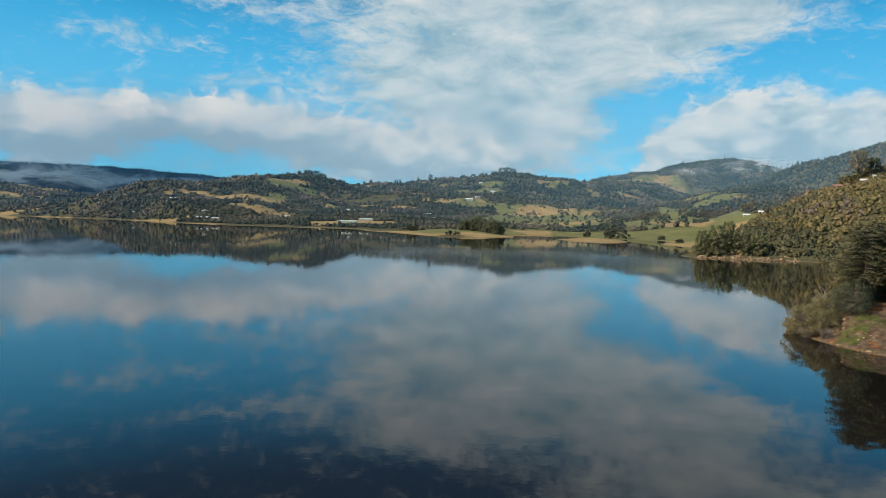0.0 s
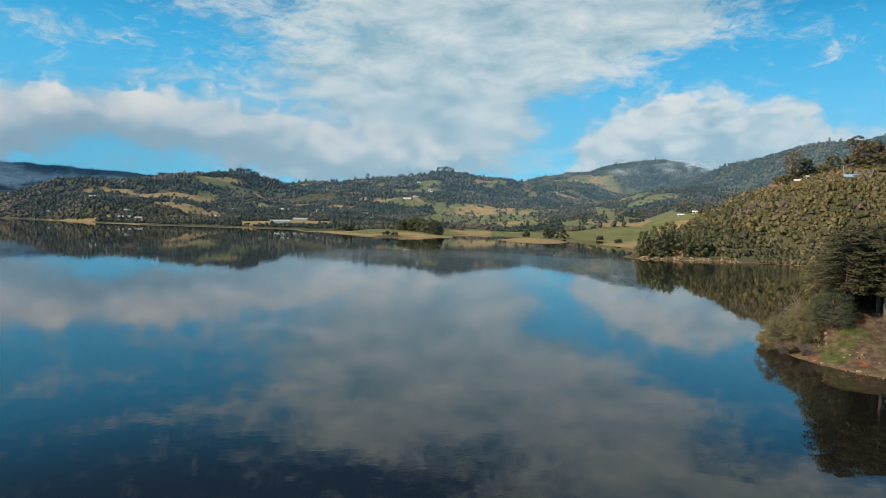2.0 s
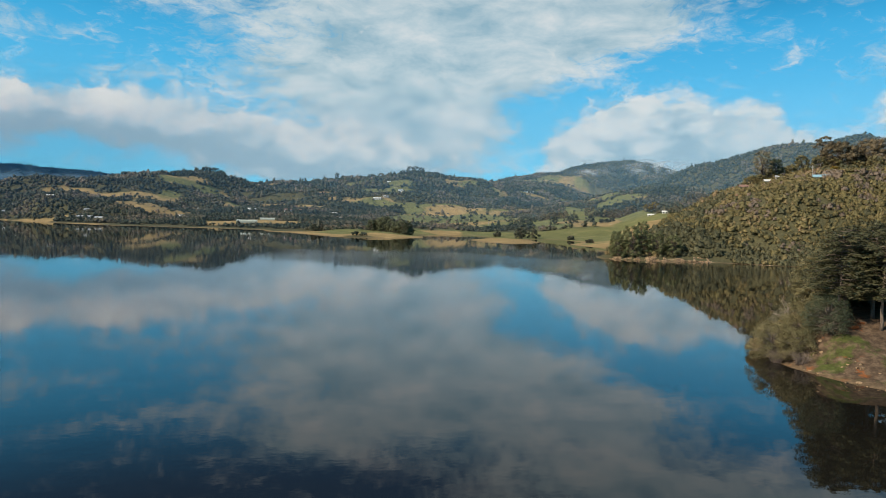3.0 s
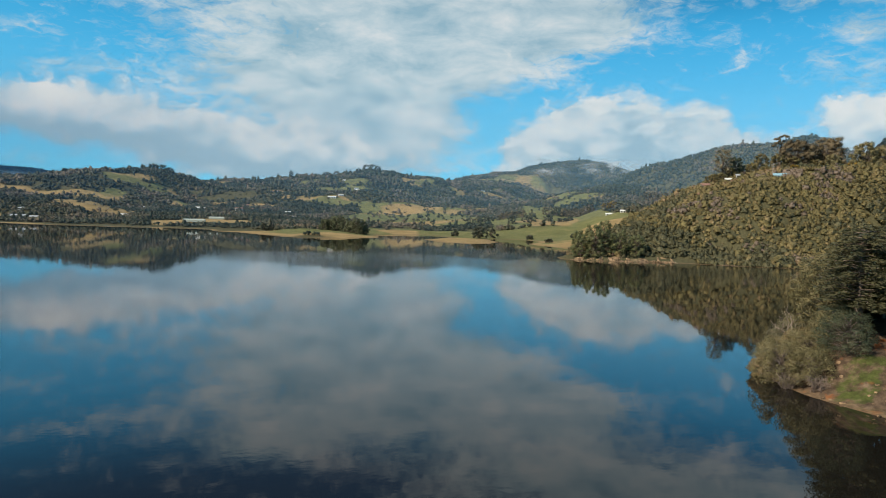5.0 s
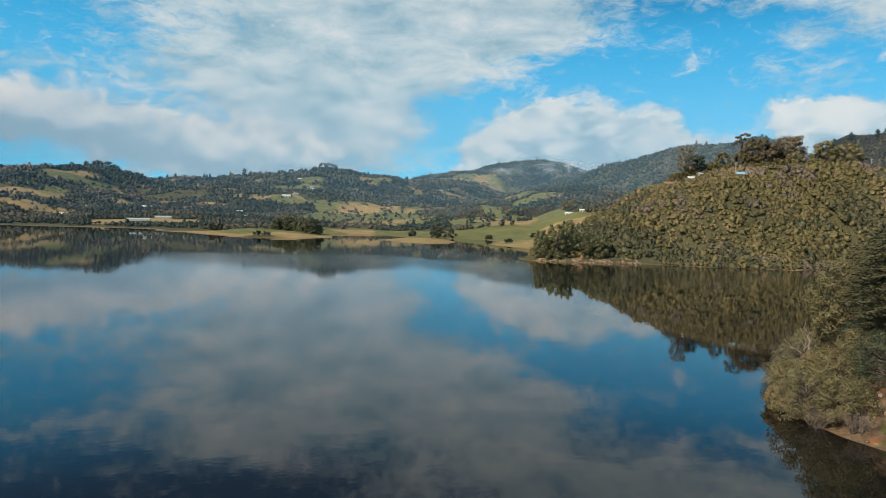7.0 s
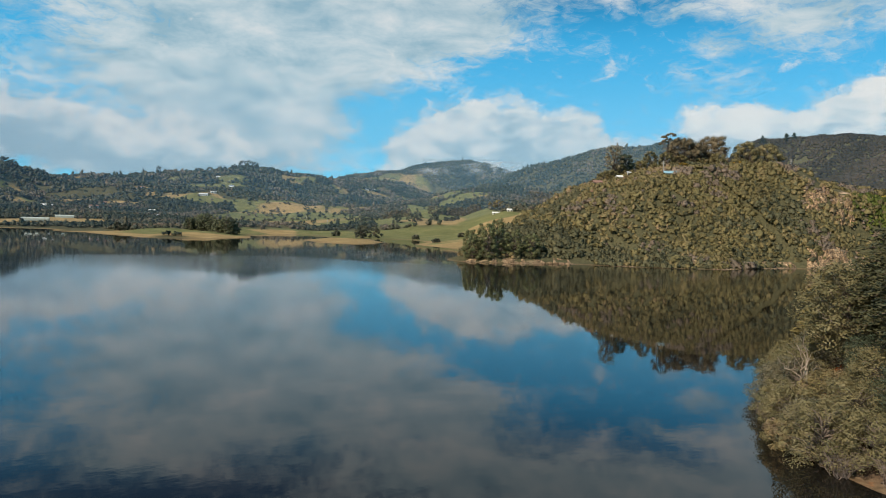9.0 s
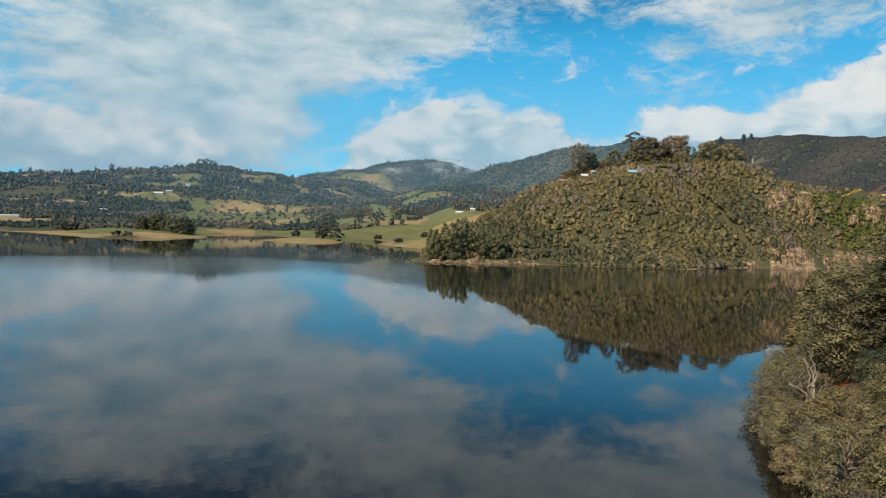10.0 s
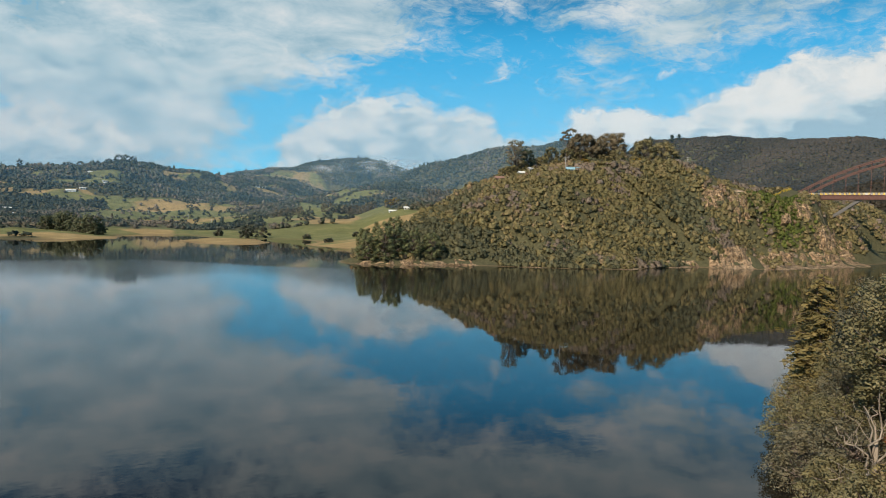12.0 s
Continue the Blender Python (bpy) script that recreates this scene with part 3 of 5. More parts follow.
cx_, cy_ = 366 + 15 * rng.normal(size=420) * 0.55, 321 + 11 * rng.normal(size=420) * 0.55
cz_ = land(cx_, cy_)[0]
cr_ = rng.uniform(0.9, 1.9, 420)
stand("creeper", np.stack([cx_, cy_, cz_ + cr_ * 0.5, cr_, cr_ * 0.9, rng.uniform(0.2, 0.9, 420)], -1)[cz_ > 8], bush_tufts,
      mat_leaves("fresh_green_leaves", [(0.0, (0.045, 0.06, 0.014)), (0.5, (0.10, 0.125, 0.026)), (1.0, (0.17, 0.185, 0.045))]), rng, "bright green creeper on the slope below the road", "creeper")

# woods on the far hills
def far_places(count, d0, d1):
    fa, fd = np.radians(rng.uniform(-38, 68, count)), np.sqrt(rng.uniform(d0**2, d1**2, count))
    fx, fy = fd * np.sin(fa), fd * np.cos(fa)
    fz, fs = land(fx, fy)
    fw, _ = cover_of(fx, fy, fs)
    keep = (fs > 6) & (fz > 1) & (rng.random(count) < np.clip((fw - 0.42) * 4.0, np.where(fd < 1050, 0.0, 0.07), 1)) & ~((fx > 110) & (fy < 560) & (fx < 640))
    keep &= ~((fx > 640) & (fy < 1050) & (fx > 0.75 * fy))
    r = rng.uniform(2.4, 4.6, count) * np.clip(fd / 1300, 0.85, 1.4)
    t = np.clip(0.40 + 0.55 * fbm(fx / 60, fy / 60, 9) + rng.normal(size=count) * 0.18, 0, 1)
    hh = r * rng.uniform(0.55, 1.05, count)
    tall = rng.random(count) < 0.02
    hh, r = np.where(tall, hh * 1.9, hh), np.where(tall, r * 0.85, r)
    keep &= faces_lake(fx, fy, fz + 1.7 * hh, 5)
    return np.stack([fx, fy, fz + hh * 0.7, r, hh, t], -1)[keep]


near_rows, far_rows = far_places(62000, 480, 1350), far_places(170000, 1350, 3300)
# heath on the long ridge; cloud shadow is put into its dark leaf colours
hx, hy = rng.uniform(560, 1100, 30000), rng.uniform(300, 980, 30000)
hz, hs = land(hx, hy)
hk = faces_lake(hx, hy, hz, 8) & (hs > 4) & (hx > 0.72 * hy) & (np.hypot(hx, hy) > 640)
hr = rng.uniform(2.4, 4.6, len(hx))
stand("heath", np.stack([hx, hy, hz + hr * 0.2, hr, hr * 0.8, np.clip(0.45 + 0.4 * fbm(hx / 60, hy / 60, 71) + rng.normal(size=len(hx)) * 0.12, 0, 1)], -1)[hk], [crown(rng, 5, 3, 4, 1, 0.4) for _ in range(5)],
      mat_leaves("cloud_shaded_heath_leaves", [(0.0, (0.022, 0.019, 0.013)), (0.5, (0.05, 0.041, 0.027)), (1.0, (0.085, 0.064, 0.045))]), rng, "brown-green heath on the long ridge, coloured darker for cloud shadow", "heath")
mx, my = rng.uniform(-3000, -700, 16000), rng.uniform(3300, 4780, 16000)
mz, ms = land(mx, my)
mr = rng.uniform(8, 15, len(mx))
mk = (mz > 40) & (np.hypot(mx, my) < 4800) & faces_lake(mx, my, mz + mr, 10)
stand("woods", np.stack([mx, my, mz, mr, mr * 0.8, rng.uniform(0.0, 0.35, len(mx))], -1)[mk], small_tufts, WOODS, rng, "dark forest on the far plateau's edge", "woods")
stand("woods", near_rows, tree_tufts, WOODS, rng, "dark green woods above the lake shore", "woods")
stand("woods", far_rows, small_tufts, WOODS, rng, "dark green woods on the far hills", "woods")


def zat(x, y):
    return float(land(np.array([x]), np.array([y]))[0][0])


# ---- building blocks ----
def thing(name, x, y, z, label, category, group="", turn=0.0):
    ob = new(name)
    ob.matrix_world = pose(x, y, z, 0, 0, turn)
    return tagged(ob, label, category, group)


def part(name, bm, mat, parent, label=""):
    me = bpy.data.meshes.new(name)
    bm.to_mesh(me)
    bm.free()
    me.materials.append(mat)
    ob = new(name, me)
    ob.parent = parent
    return tagged(ob, label)


def leaf_part(name, clumps, mat, parent, label=""):
    """One crown from clumps of leaves: places, normals and tones."""
    quads, soft, tone = (np.concatenate(a) for a in zip(*clumps))
    ob = sheet(name, quads[:, 0], quads[:, 1], quads[:, 2], False, np.arange(len(quads)).reshape(-1, 4), mat, (("tone", tone),), soft)
    ob.parent = parent
    return tagged(ob, label)


def box(bm, x, y, z, sx, sy, sz, turn=0.0):
    """A box by its middle and its full sizes, with slightly broken edges left to bevel()."""
    m = Matrix.Translation((x, y, z)) @ Matrix.Rotation(turn, 4, "Z") @ Matrix.Diagonal((sx, sy, sz, 1))
    return bmesh.ops.create_cube(bm, size=1.0, matrix=m)["verts"]


def beam(bm, a, b, w, h=None):
    """A rectangular bar from a to b."""
    a, b = Vector(a), Vector(b)
    way = (b - a)
    q = way.to_track_quat("Z", "Y").to_matrix().to_4x4()
    m = Matrix.Translation((a + b) / 2) @ q @ Matrix.Diagonal((w, h or w, way.length, 1))
    bmesh.ops.create_cube(bm, size=1.0, matrix=m)


def tube(bm, pts, radii, sides=7):
    """A tapered tube along points."""
    rings_, up = [], Vector((0.3, 0.9, 0.2))
    for i, p in enumerate(pts):
        p = Vector(p)
        d = (Vector(pts[min(i + 1, len(pts) - 1)]) - Vector(pts[max(i - 1, 0)])).normalized()
        u = d.cross(up).normalized() if abs(d.dot(up)) < 0.98 else d.orthogonal().normalized()
        v = d.cross(u)
        rings_.append([bm.verts.new(p + (u * math.cos(6.2832 * k / sides) + v * math.sin(6.2832 * k / sides)) * radii[i]) for k in range(sides)])
    for lo, hi in zip(rings_, rings_[1:]):
        for k in range(sides):
            bm.faces.new((lo[k], lo[(k + 1) % sides], hi[(k + 1) % sides], hi[k])).smooth = True
    bm.faces.new(rings_[-1])
    bm.faces.new(rings_[0][::-1])


def limb(rng, a, b, sag=0.0, wander=0.12, steps=6):
    """Points of a crooked limb from a to b."""
    a, b = np.array(a, float), np.array(b, float)
    n = np.linalg.norm(b - a)
    out = []
    for i in range(steps + 1):
        u = i / steps
        p = a + (b - a) * u + np.array([0, 0, sag * math.sin(u * 3.1416)])
        if 0 < i < steps:
            p = p + rng.normal(size=3) * wander * n / steps
        out.append(tuple(p))
    return out


def taper(r0, r1, n):
    return [r0 + (r1 - r0) * i / (n - 1) for i in range(n)]


def leaves(rng, centre, radii, count, leaf, tone, spread=0.12, low=-0.6, inner=0.5, jitter=0.4, body=False):
    if body:
        q, soft = crown(rng, 6, 3, 5, count, leaf / float(np.mean(radii)), 0.58, 0.6)
        count = len(q) // 4
    else:
        q, soft = tuft(count, rng, leaf / float(np.mean(radii)), low, (1, 1, 1), inner, jitter)
    return q * np.array(radii) + np.array(centre), soft, np.repeat(np.clip(tone + rng.normal() * spread + rng.normal(size=count) * 0.06, 0, 1), 4)


def broadleaf(name, x, y, h, r, rng, label, category="tree", leafmat=None, leaf=0.2, count=6000, tone=0.5, clumps=26, bare=0.3, group="", sink=0.3, lean=(0, 0), spread=0.14, barkmat=None):
    """A branching tree or shrub: a trunk with limbs, and clumps of leaves at the limbs' ends."""
    t = thing(name, x, y, zat(x, y) - sink, label, category, group)
    bm = bmesh.new()
    top = np.array([lean[0], lean[1], h * 0.72])
    trunk = limb(rng, (0, 0, 0), top, 0, 0.1)
    tube(bm, trunk, taper(0.035 * h * 0.6, 0.012 * h * 0.5, len(trunk)))
    clumps_ = []
    golden = 2.39996
    for i in range(clumps):
        u = (i + 0.5) / clumps
        zz = h * (bare + (1 - bare) * u)
        # an egg-shaped crown, widest at two fifths of its height
        v = (zz / h - bare) / (1 - bare)
        ring = r * math.sqrt(max(0.06, 1 - ((v - 0.4) / 0.66) ** 2)) * rng.uniform(0.5, 1.0)
        a = i * golden + rng.uniform(-0.4, 0.4)
        c = np.array([lean[0] * v + ring * math.cos(a), lean[1] * v + ring * math.sin(a), zz * rng.uniform(0.93, 1.0)])
        root = np.array(trunk[min(len(trunk) - 2, max(1, int(u * len(trunk) * 0.8)))])
        pts = limb(rng, root, c, 0.06 * r, 0.2, 4)
        tube(bm, pts, taper(0.010 * h + 0.02, 0.012, len(pts)), 5)
        size = r * rng.uniform(0.24, 0.40)
        clumps_.append(leaves(rng, c, (size * rng.uniform(0.75, 1.3), size * rng.uniform(0.75, 1.3), size * rng.uniform(0.55, 1.0)), int(count / clumps), leaf, tone, spread, -0.6, 0.3, 0.5, body=bare < 0.2 and leaf > 0.15))
    part("trunk", bm, barkmat or BARK, t, "grey-brown trunk and limbs")
    leaf_part("crown", clumps_, leafmat or NEARLEAF, t)
    return t


def pine(name, x, y, h, r, rng, label, leafmat=None, bare=0.35, count=46, leaf=0.2, tone=0.45, droop=0.15, group="", lean=(0, 0), per=22, round_=0.65):
    """A conifer: a straight trunk with whorls of boughs that carry flat pads of needles."""
    t = thing(name, x, y, zat(x, y) - 0.3, label, "tree", group)
    bm = bmesh.new()
    trunk = limb(rng, (0, 0, 0), (lean[0], lean[1], h), 0, 0.03, 8)
    tube(bm, trunk, taper(0.022 * h, 0.03, len(trunk)), 8)
    clumps_ = []
    for i in range(count):
        u = (i + 0.5) / count
        zz = h * (bare + (1 - bare) * u)
        f = zz / h
        root = np.array([lean[0] * f, lean[1] * f, zz])
        reach = r * (1 - u) ** round_ * (0.62 + 0.38 * min(1, u * 5)) * rng.uniform(0.75, 1.12) + 0.25
        a = i * 2.39996 + rng.uniform(-0.5, 0.5)
        end = root + np.array([reach * math.cos(a), reach * math.sin(a), reach * (0.18 - droop * 1.6)])
        pts = limb(rng, root, end, droop * reach * 0.5, 0.12, 4)
        tube(bm, pts, taper(0.05 + 0.004 * h, 0.015, len(pts)), 4)
        for s in (0.45, 0.65, 0.85, 1.0):
            c = root + (end - root) * s + np.array([0, 0, droop * reach * 0.5 * math.sin(s * 3.1416)])
            w = reach * 0.26 + 0.28
            clumps_.append(leaves(rng, c, (w, w, w * 0.36 + 0.06), int(per * (0.5 + 0.5 * reach / r)), leaf, tone, 0.12, -0.3, 0.3))
    part("trunk", bm, BARK, t, "bare brown trunk")
    leaf_part("crown", clumps_, leafmat or PINE, t)
    return t


def dead_tree(x, y, rng):
    t = thing("dead_tree", x, y, zat(x, y) - 0.3, "bleached dead tree with bare forked branches among shrubs", "tree")
    bm = bmesh.new()
    pts = limb(rng, (0, 0, 0), (0.2, 0.1, 4.6), 0, 0.08)
    tube(bm, pts, taper(0.24, 0.15, len(pts)))
    part("trunk", bm, DEAD, t)
    for root, end in (((0.1, 0.05, 3.2), (-1.6, -1.0, 8.2)), ((0.1, 0, 3.0), (-1.0, 0.3, 7.0)), ((0.15, 0.1, 4.2), (0.4, 0.5, 6.6)), ((0, 0, 2.2), (-3.0, -1.0, 3.4)), ((0, 0, 2.0), (-3.6, 0.8, 2.6)),
                      ((0.1, 0, 2.6), (-2.4, 1.2, 5.6)), ((0, 0, 1.8), (3.4, -1.4, 1.5)), ((0.1, 0, 2.4), (-0.6, -1.6, 5.4))):
        bm = bmesh.new()
        pts = limb(rng, root, end, 0.3, 0.3, 7)
        tube(bm, pts, taper(0.085, 0.025, len(pts)), 6)
        for _ in range(4):
            k_ = rng.integers(2, 6)
            a = np.array(pts[k_])
            e = a + rng.normal(size=3) * np.array([0.6, 0.6, 0.4]) + np.array([0, 0, 0.7])
            tw = limb(rng, a, e, 0, 0.3, 3)
            tube(bm, tw, taper(0.03, 0.01, len(tw)), 4)
        part("branch", bm, DEAD, t)
    return t


# ---- the wooded promontory ----
rng = np.random.default_rng(21)
GOLD = mat_leaves("golden_needles", [(0.0, (0.08, 0.068, 0.026)), (0.5, (0.19, 0.15, 0.055)), (1.0, (0.30, 0.225, 0.085))])
DARKLEAF = mat_leaves("dark_leaves", [(0.0, (0.036, 0.05, 0.031)), (0.5, (0.078, 0.094, 0.055)), (1.0, (0.15, 0.155, 0.083))])
GREYLEAF = mat_leaves("grey_green_leaves", [(0.0, (0.078, 0.072, 0.045)), (0.5, (0.16, 0.142, 0.086)), (1.0, (0.26, 0.222, 0.142))])
TWIG = mat_bark("grey_twigs", (0.10, 0.075, 0.06), (0.24, 0.19, 0.16))

for x, y, top in ((73.5, 115, 19.5), (76.5, 117.5, 20.5), (79.5, 115.5, 19.5), (82.5, 119, 21), (77.5, 111.5, 18), (84, 113.5, 20), (88, 117, 21), (80.5, 122.5, 20), (86, 123.5, 20), (92, 121, 20), (97, 116, 19)):
    pine("pine_tree", x, y, top - zat(x, y), rng.uniform(3.8, 5.0), rng, "dark green pine with a bare trunk on the bank", group="pines on the bank", bare=rng.uniform(0.26, 0.36), tone=0.52, leaf=0.16, per=46, round_=0.24, count=56)
for x, y, top in ((84, 126.5, 16.8), (90, 127.5, 16.5), (92, 132, 15.5), (98, 130, 15.5), (98, 124, 17), (106, 134, 15.5)):
    pine("cypress_tree", x, y, top - zat(x, y), rng.uniform(3.4, 4.2), rng, "dark grey-green cypress with layered boughs", DARKLEAF, bare=0.12, tone=0.5, droop=0.25, leaf=0.26, group="cypresses on the promontory", per=26)
for x, y, top, lx in ((97.4, 144.0, 13.9, -0.6), (101.5, 146.4, 14.2, 0.5), (91.5, 140.2, 11.0, -0.3), (104.5, 144.0, 13.0, 0.2)):
    pine("golden_conifer", x, y, top - zat(x, y), 3.3, rng, "olive-gold conifer with drooping feathery boughs", GOLD, bare=0.06, tone=0.5, droop=0.28, leaf=0.24, group="gold conifers on the promontory", lean=(lx, 0), count=54)
broadleaf("round_tree", 80.0, 127.0, 10.6, 4.5, rng, "round-crowned broadleaf tree with dense olive leaves", leaf=0.12, count=19000, tone=0.42, clumps=80, bare=0.14, leafmat=NEARLEAF)
broadleaf("round_tree", 88, 133, 9.0, 4.0, rng, "dense olive broadleaf tree behind the shore shrubs", leaf=0.12, count=15000, tone=0.36, clumps=52, bare=0.14, leafmat=GREYLEAF)
broadleaf("round_tree", 89.5, 135.4, 7.0, 3.0, rng, "reddish-olive broadleaf tree by the water", leaf=0.11, count=11000, tone=0.55, clumps=44, bare=0.14, leafmat=SCRUB)
dead_tree(73.2, 126.2, rng)
# shrubs: x, y, height, radius, leaf colour, tone
SHRUBS = (
    (76.0, 132.0, 4.6, 2.9, "g", 0.6), (72.0, 127.6, 4.0, 2.6, "a", 0.55), (82.0, 136.0, 5.0, 3.0, "a", 0.5), (86.6, 139.0, 5.2, 3.0, "s", 0.55),
    (64.8, 117.4, 5.4, 3.3, "a", 0.62), (66.5, 114.2, 4.2, 3.0, "a", 0.5), (70.4, 113.2, 5.2, 3.3, "d", 0.55), (68.6, 117.4, 4.6, 3.0, "a", 0.6), (67.4, 120.4, 4.0, 2.6, "g", 0.55),
    (72.8, 118.2, 4.2, 3.0, "a", 0.52), (69.6, 124.2, 4.2, 2.8, "a", 0.58), (75.4, 128.6, 4.6, 2.8, "g", 0.5), (78.6, 131.0, 4.8, 3.0, "a", 0.5), (83.4, 132.8, 5.0, 3.0, "g", 0.55),
    (87.6, 135.4, 5.0, 3.0, "a", 0.45), (91.6, 138.6, 4.6, 2.8, "s", 0.6), (97.5, 141.0, 4.4, 2.8, "g", 0.5), (76.5, 121.4, 4.0, 3.0, "d", 0.4), (80.6, 126.5, 4.6, 3.2, "g", 0.45),
    (65.6, 121.6, 2.6, 1.9, "s", 0.7), (72.6, 122.8, 3.4, 2.6, "s", 0.6), (86.4, 130.5, 5.6, 3.2, "s", 0.5), (94.0, 135.0, 5.4, 3.2, "a", 0.5), (104, 146, 5.5, 3.0, "a", 0.45),
    (109, 149, 5.5, 3.2, "g", 0.5), (115, 151, 6.0, 3.4, "a", 0.45), (104, 139, 8.0, 3.8, "d", 0.5), (110, 143, 7.0, 3.6, "d", 0.45), (101, 133, 8.5, 3.8, "g", 0.45),
)
KINDS = {"a": (NEARLEAF, "olive-green leafy shrub overhanging the lake shore"), "d": (DARKLEAF, "dark blue-green rounded shrub on the bank"),
         "g": (GREYLEAF, "grey-green shrub with small leaves by the shore"), "s": (SCRUB, "brownish twiggy shrub on the bank")}
for x, y, h, r, kd, tone in SHRUBS:
    broadleaf("shore_shrub", x, y, h, r, rng, KINDS[kd][1], "shrub", KINDS[kd][0], 0.078, 11500, tone, 66, 0.02, "shrubs on the promontory", spread=0.12, barkmat=TWIG)


def brush(x, y, r, rng):
    """A tangle of bare grey twigs."""
    t = thing("bare_shrub", x, y, zat(x, y) - 0.2, "leafless grey-brown tangle of twigs over the water", "shrub", "bare shrubs by the water")
    bm = bmesh.new()
    for _ in range(70):
        a = rng.uniform(0, 6.283)
        e = np.array([math.cos(a) * r * rng.uniform(0.4, 1), math.sin(a) * r * rng.uniform(0.4, 1), rng.uniform(0.5, 1.0) * r])
        pts = limb(rng, (rng.normal() * 0.3, rng.normal() * 0.3, 0), e, rng.uniform(0, 0.5) * r, 0.35, 5)
        tube(bm, pts, taper(0.035, 0.012, len(pts)), 4)
    part("twig_tangle", bm, TWIG, t)


for x, y, r in ((64, 115.0, 2.2), (65.6, 112.0, 2.0), (66.0, 120.6, 1.8), (71, 128, 2.0), (90, 141, 2.2), (80, 135, 2.0)):
    brush(x, y, r, rng)

# ---- bridge ----
def mat_plain(name, color, rough=0.6, metal=0.0, vary=0.25, scale=1.5):
    m, n = material(name)
    v = n.noise(place_of(n), scale, 6.0, 0.65)
    lo, hi = tuple(c * (1 - vary) for c in color), tuple(min(1, c * (1 + vary)) for c in color)
    b = n.add("ShaderNodeBump", {"Height": v, "Strength": 0.15, "Distance": 0.05})
    finish(n, n.ramp(v, [(0.3, lo), (0.7, hi)]), rough, b.outputs[0], metal)
    return m


STEEL = mat_plain("rust_red_steel", (0.095, 0.043, 0.033), 0.6, 0.0, 0.4)
CONCRETE = mat_plain("weathered_concrete", (0.33, 0.31, 0.28), 0.9)
YELLOW = mat_plain("yellow_paint", (0.62, 0.42, 0.06), 0.55)
WHITE = mat_plain("white_paint", (0.55, 0.54, 0.50), 0.6, 0.0, 0.08)
ASPHALT = mat_plain("asphalt", (0.055, 0.055, 0.055), 0.9)
TILE = mat_plain("clay_tiles", (0.21, 0.12, 0.09), 0.8)
GREYROOF = mat_plain("grey_sheet_roof", (0.32, 0.33, 0.34), 0.5)
BLUEROOF = mat_plain("blue_sheet_roof", (0.22, 0.36, 0.42), 0.45)
PLASTIC = mat_plain("greenhouse_plastic", (0.36, 0.39, 0.34), 0.35, 0.0, 0.1)
GLASSY = mat_plain("dark_window", (0.03, 0.035, 0.04), 0.15)
RUBBER = mat_plain("black_rubber", (0.02, 0.02, 0.02), 0.8)


def bridge():
    x0, y0, z0, length, width = 419.0, 345.0, 39.4, 150.0, 9.0
    t = thing("arch_bridge", x0, y0, z0, "rust-red steel truss arch bridge with yellow railing across the gorge", "bridge", turn=math.degrees(math.atan2(-0.9, 0.43)))
    bm = bmesh.new()
    box(bm, length / 2, 0, -0.25, length + 8, width, 0.5)
    part("deck", bm, ASPHALT, t, "grey road deck")
    for side in (-1, 1):
        yy = side * (width / 2 + 0.15)
        bm = bmesh.new()
        box(bm, length / 2, yy, -1.3, length, 0.4, 2.6)
        box(bm, length / 2, yy, -2.55, length, 0.8, 0.15)
        box(bm, length / 2, yy, -0.05, length, 0.8, 0.15)
        part("girder", bm, STEEL, t, "rust-red plate girder")
        bm = bmesh.new()
        box(bm, length / 2, yy, 1.15, length + 8, 0.12, 0.18)
        box(bm, length / 2, yy, 0.65, length + 8, 0.10, 0.14)
        part("handrail", bm, WHITE, t, "white handrail")
        for i in range(int(length / 2.4)):
            bm = bmesh.new()
            box(bm, -4 + i * 2.4, yy, 0.65, 0.55, 0.3, 1.3)
            part("railing_post", bm, YELLOW, t, "yellow railing post")

        def arch(u, lower):
            v = 2 * u - 1
            return (25.0 - (3.0 if lower else 0)) * (1 - v * v) - (0.0 if lower else 0.0)
        steps = 24
        for lower in (False, True):
            bm = bmesh.new()
            a0, a1 = (4, length - 4) if lower else (-2, length + 2)
            pts = [(a0 + (a1 - a0) * i / steps, yy, arch(i / steps, lower)) for i in range(steps + 1)]
            for a, b in zip(pts, pts[1:]):
                beam(bm, a, b, 0.5, 0.6)
            part("arch_chord", bm, STEEL, t)
        for i in range(1, steps):
            s = length * i / steps
            ul, uu = (s - 4) / (length - 8), (s + 2) / (length + 4)
            if not 0 < ul < 1:
                continue
            bm = bmesh.new()
            beam(bm, (s, yy, arch(ul, True)), (s, yy, arch(uu, False)), 0.28)
            part("lattice_post", bm, STEEL, t)
            bm = bmesh.new()
            beam(bm, (s, yy, 0), (s, yy, arch(ul, True)), 0.16)
            part("hanger", bm, STEEL, t)
    for i in range(3, 22):
        s = length * i / 24
        uu = (s + 2) / (length + 4)
        bm = bmesh.new()
        beam(bm, (s, -width / 2, 25 * (1 - (2 * uu - 1) ** 2)), (s, width / 2, 25 * (1 - (2 * uu - 1) ** 2)), 0.25)
        part("cross_brace", bm, STEEL, t)
    for side in (-1, 1):
        bm = bmesh.new()
        beam(bm, (33, side * 3.4, -2.4), (15, side * 3.4, -15.5), 1.1, 1.6)
        part("inclined_leg", bm, mat_plain("dark_steel", (0.10, 0.095, 0.09)), t, "dark grey inclined support leg")
    bm = bmesh.new()
    box(bm, -3.5, 0, -4.0, 7, width + 1, 7.4)
    part("abutment", bm, CONCRETE, t, "pale concrete abutment")
    return t


bridge()


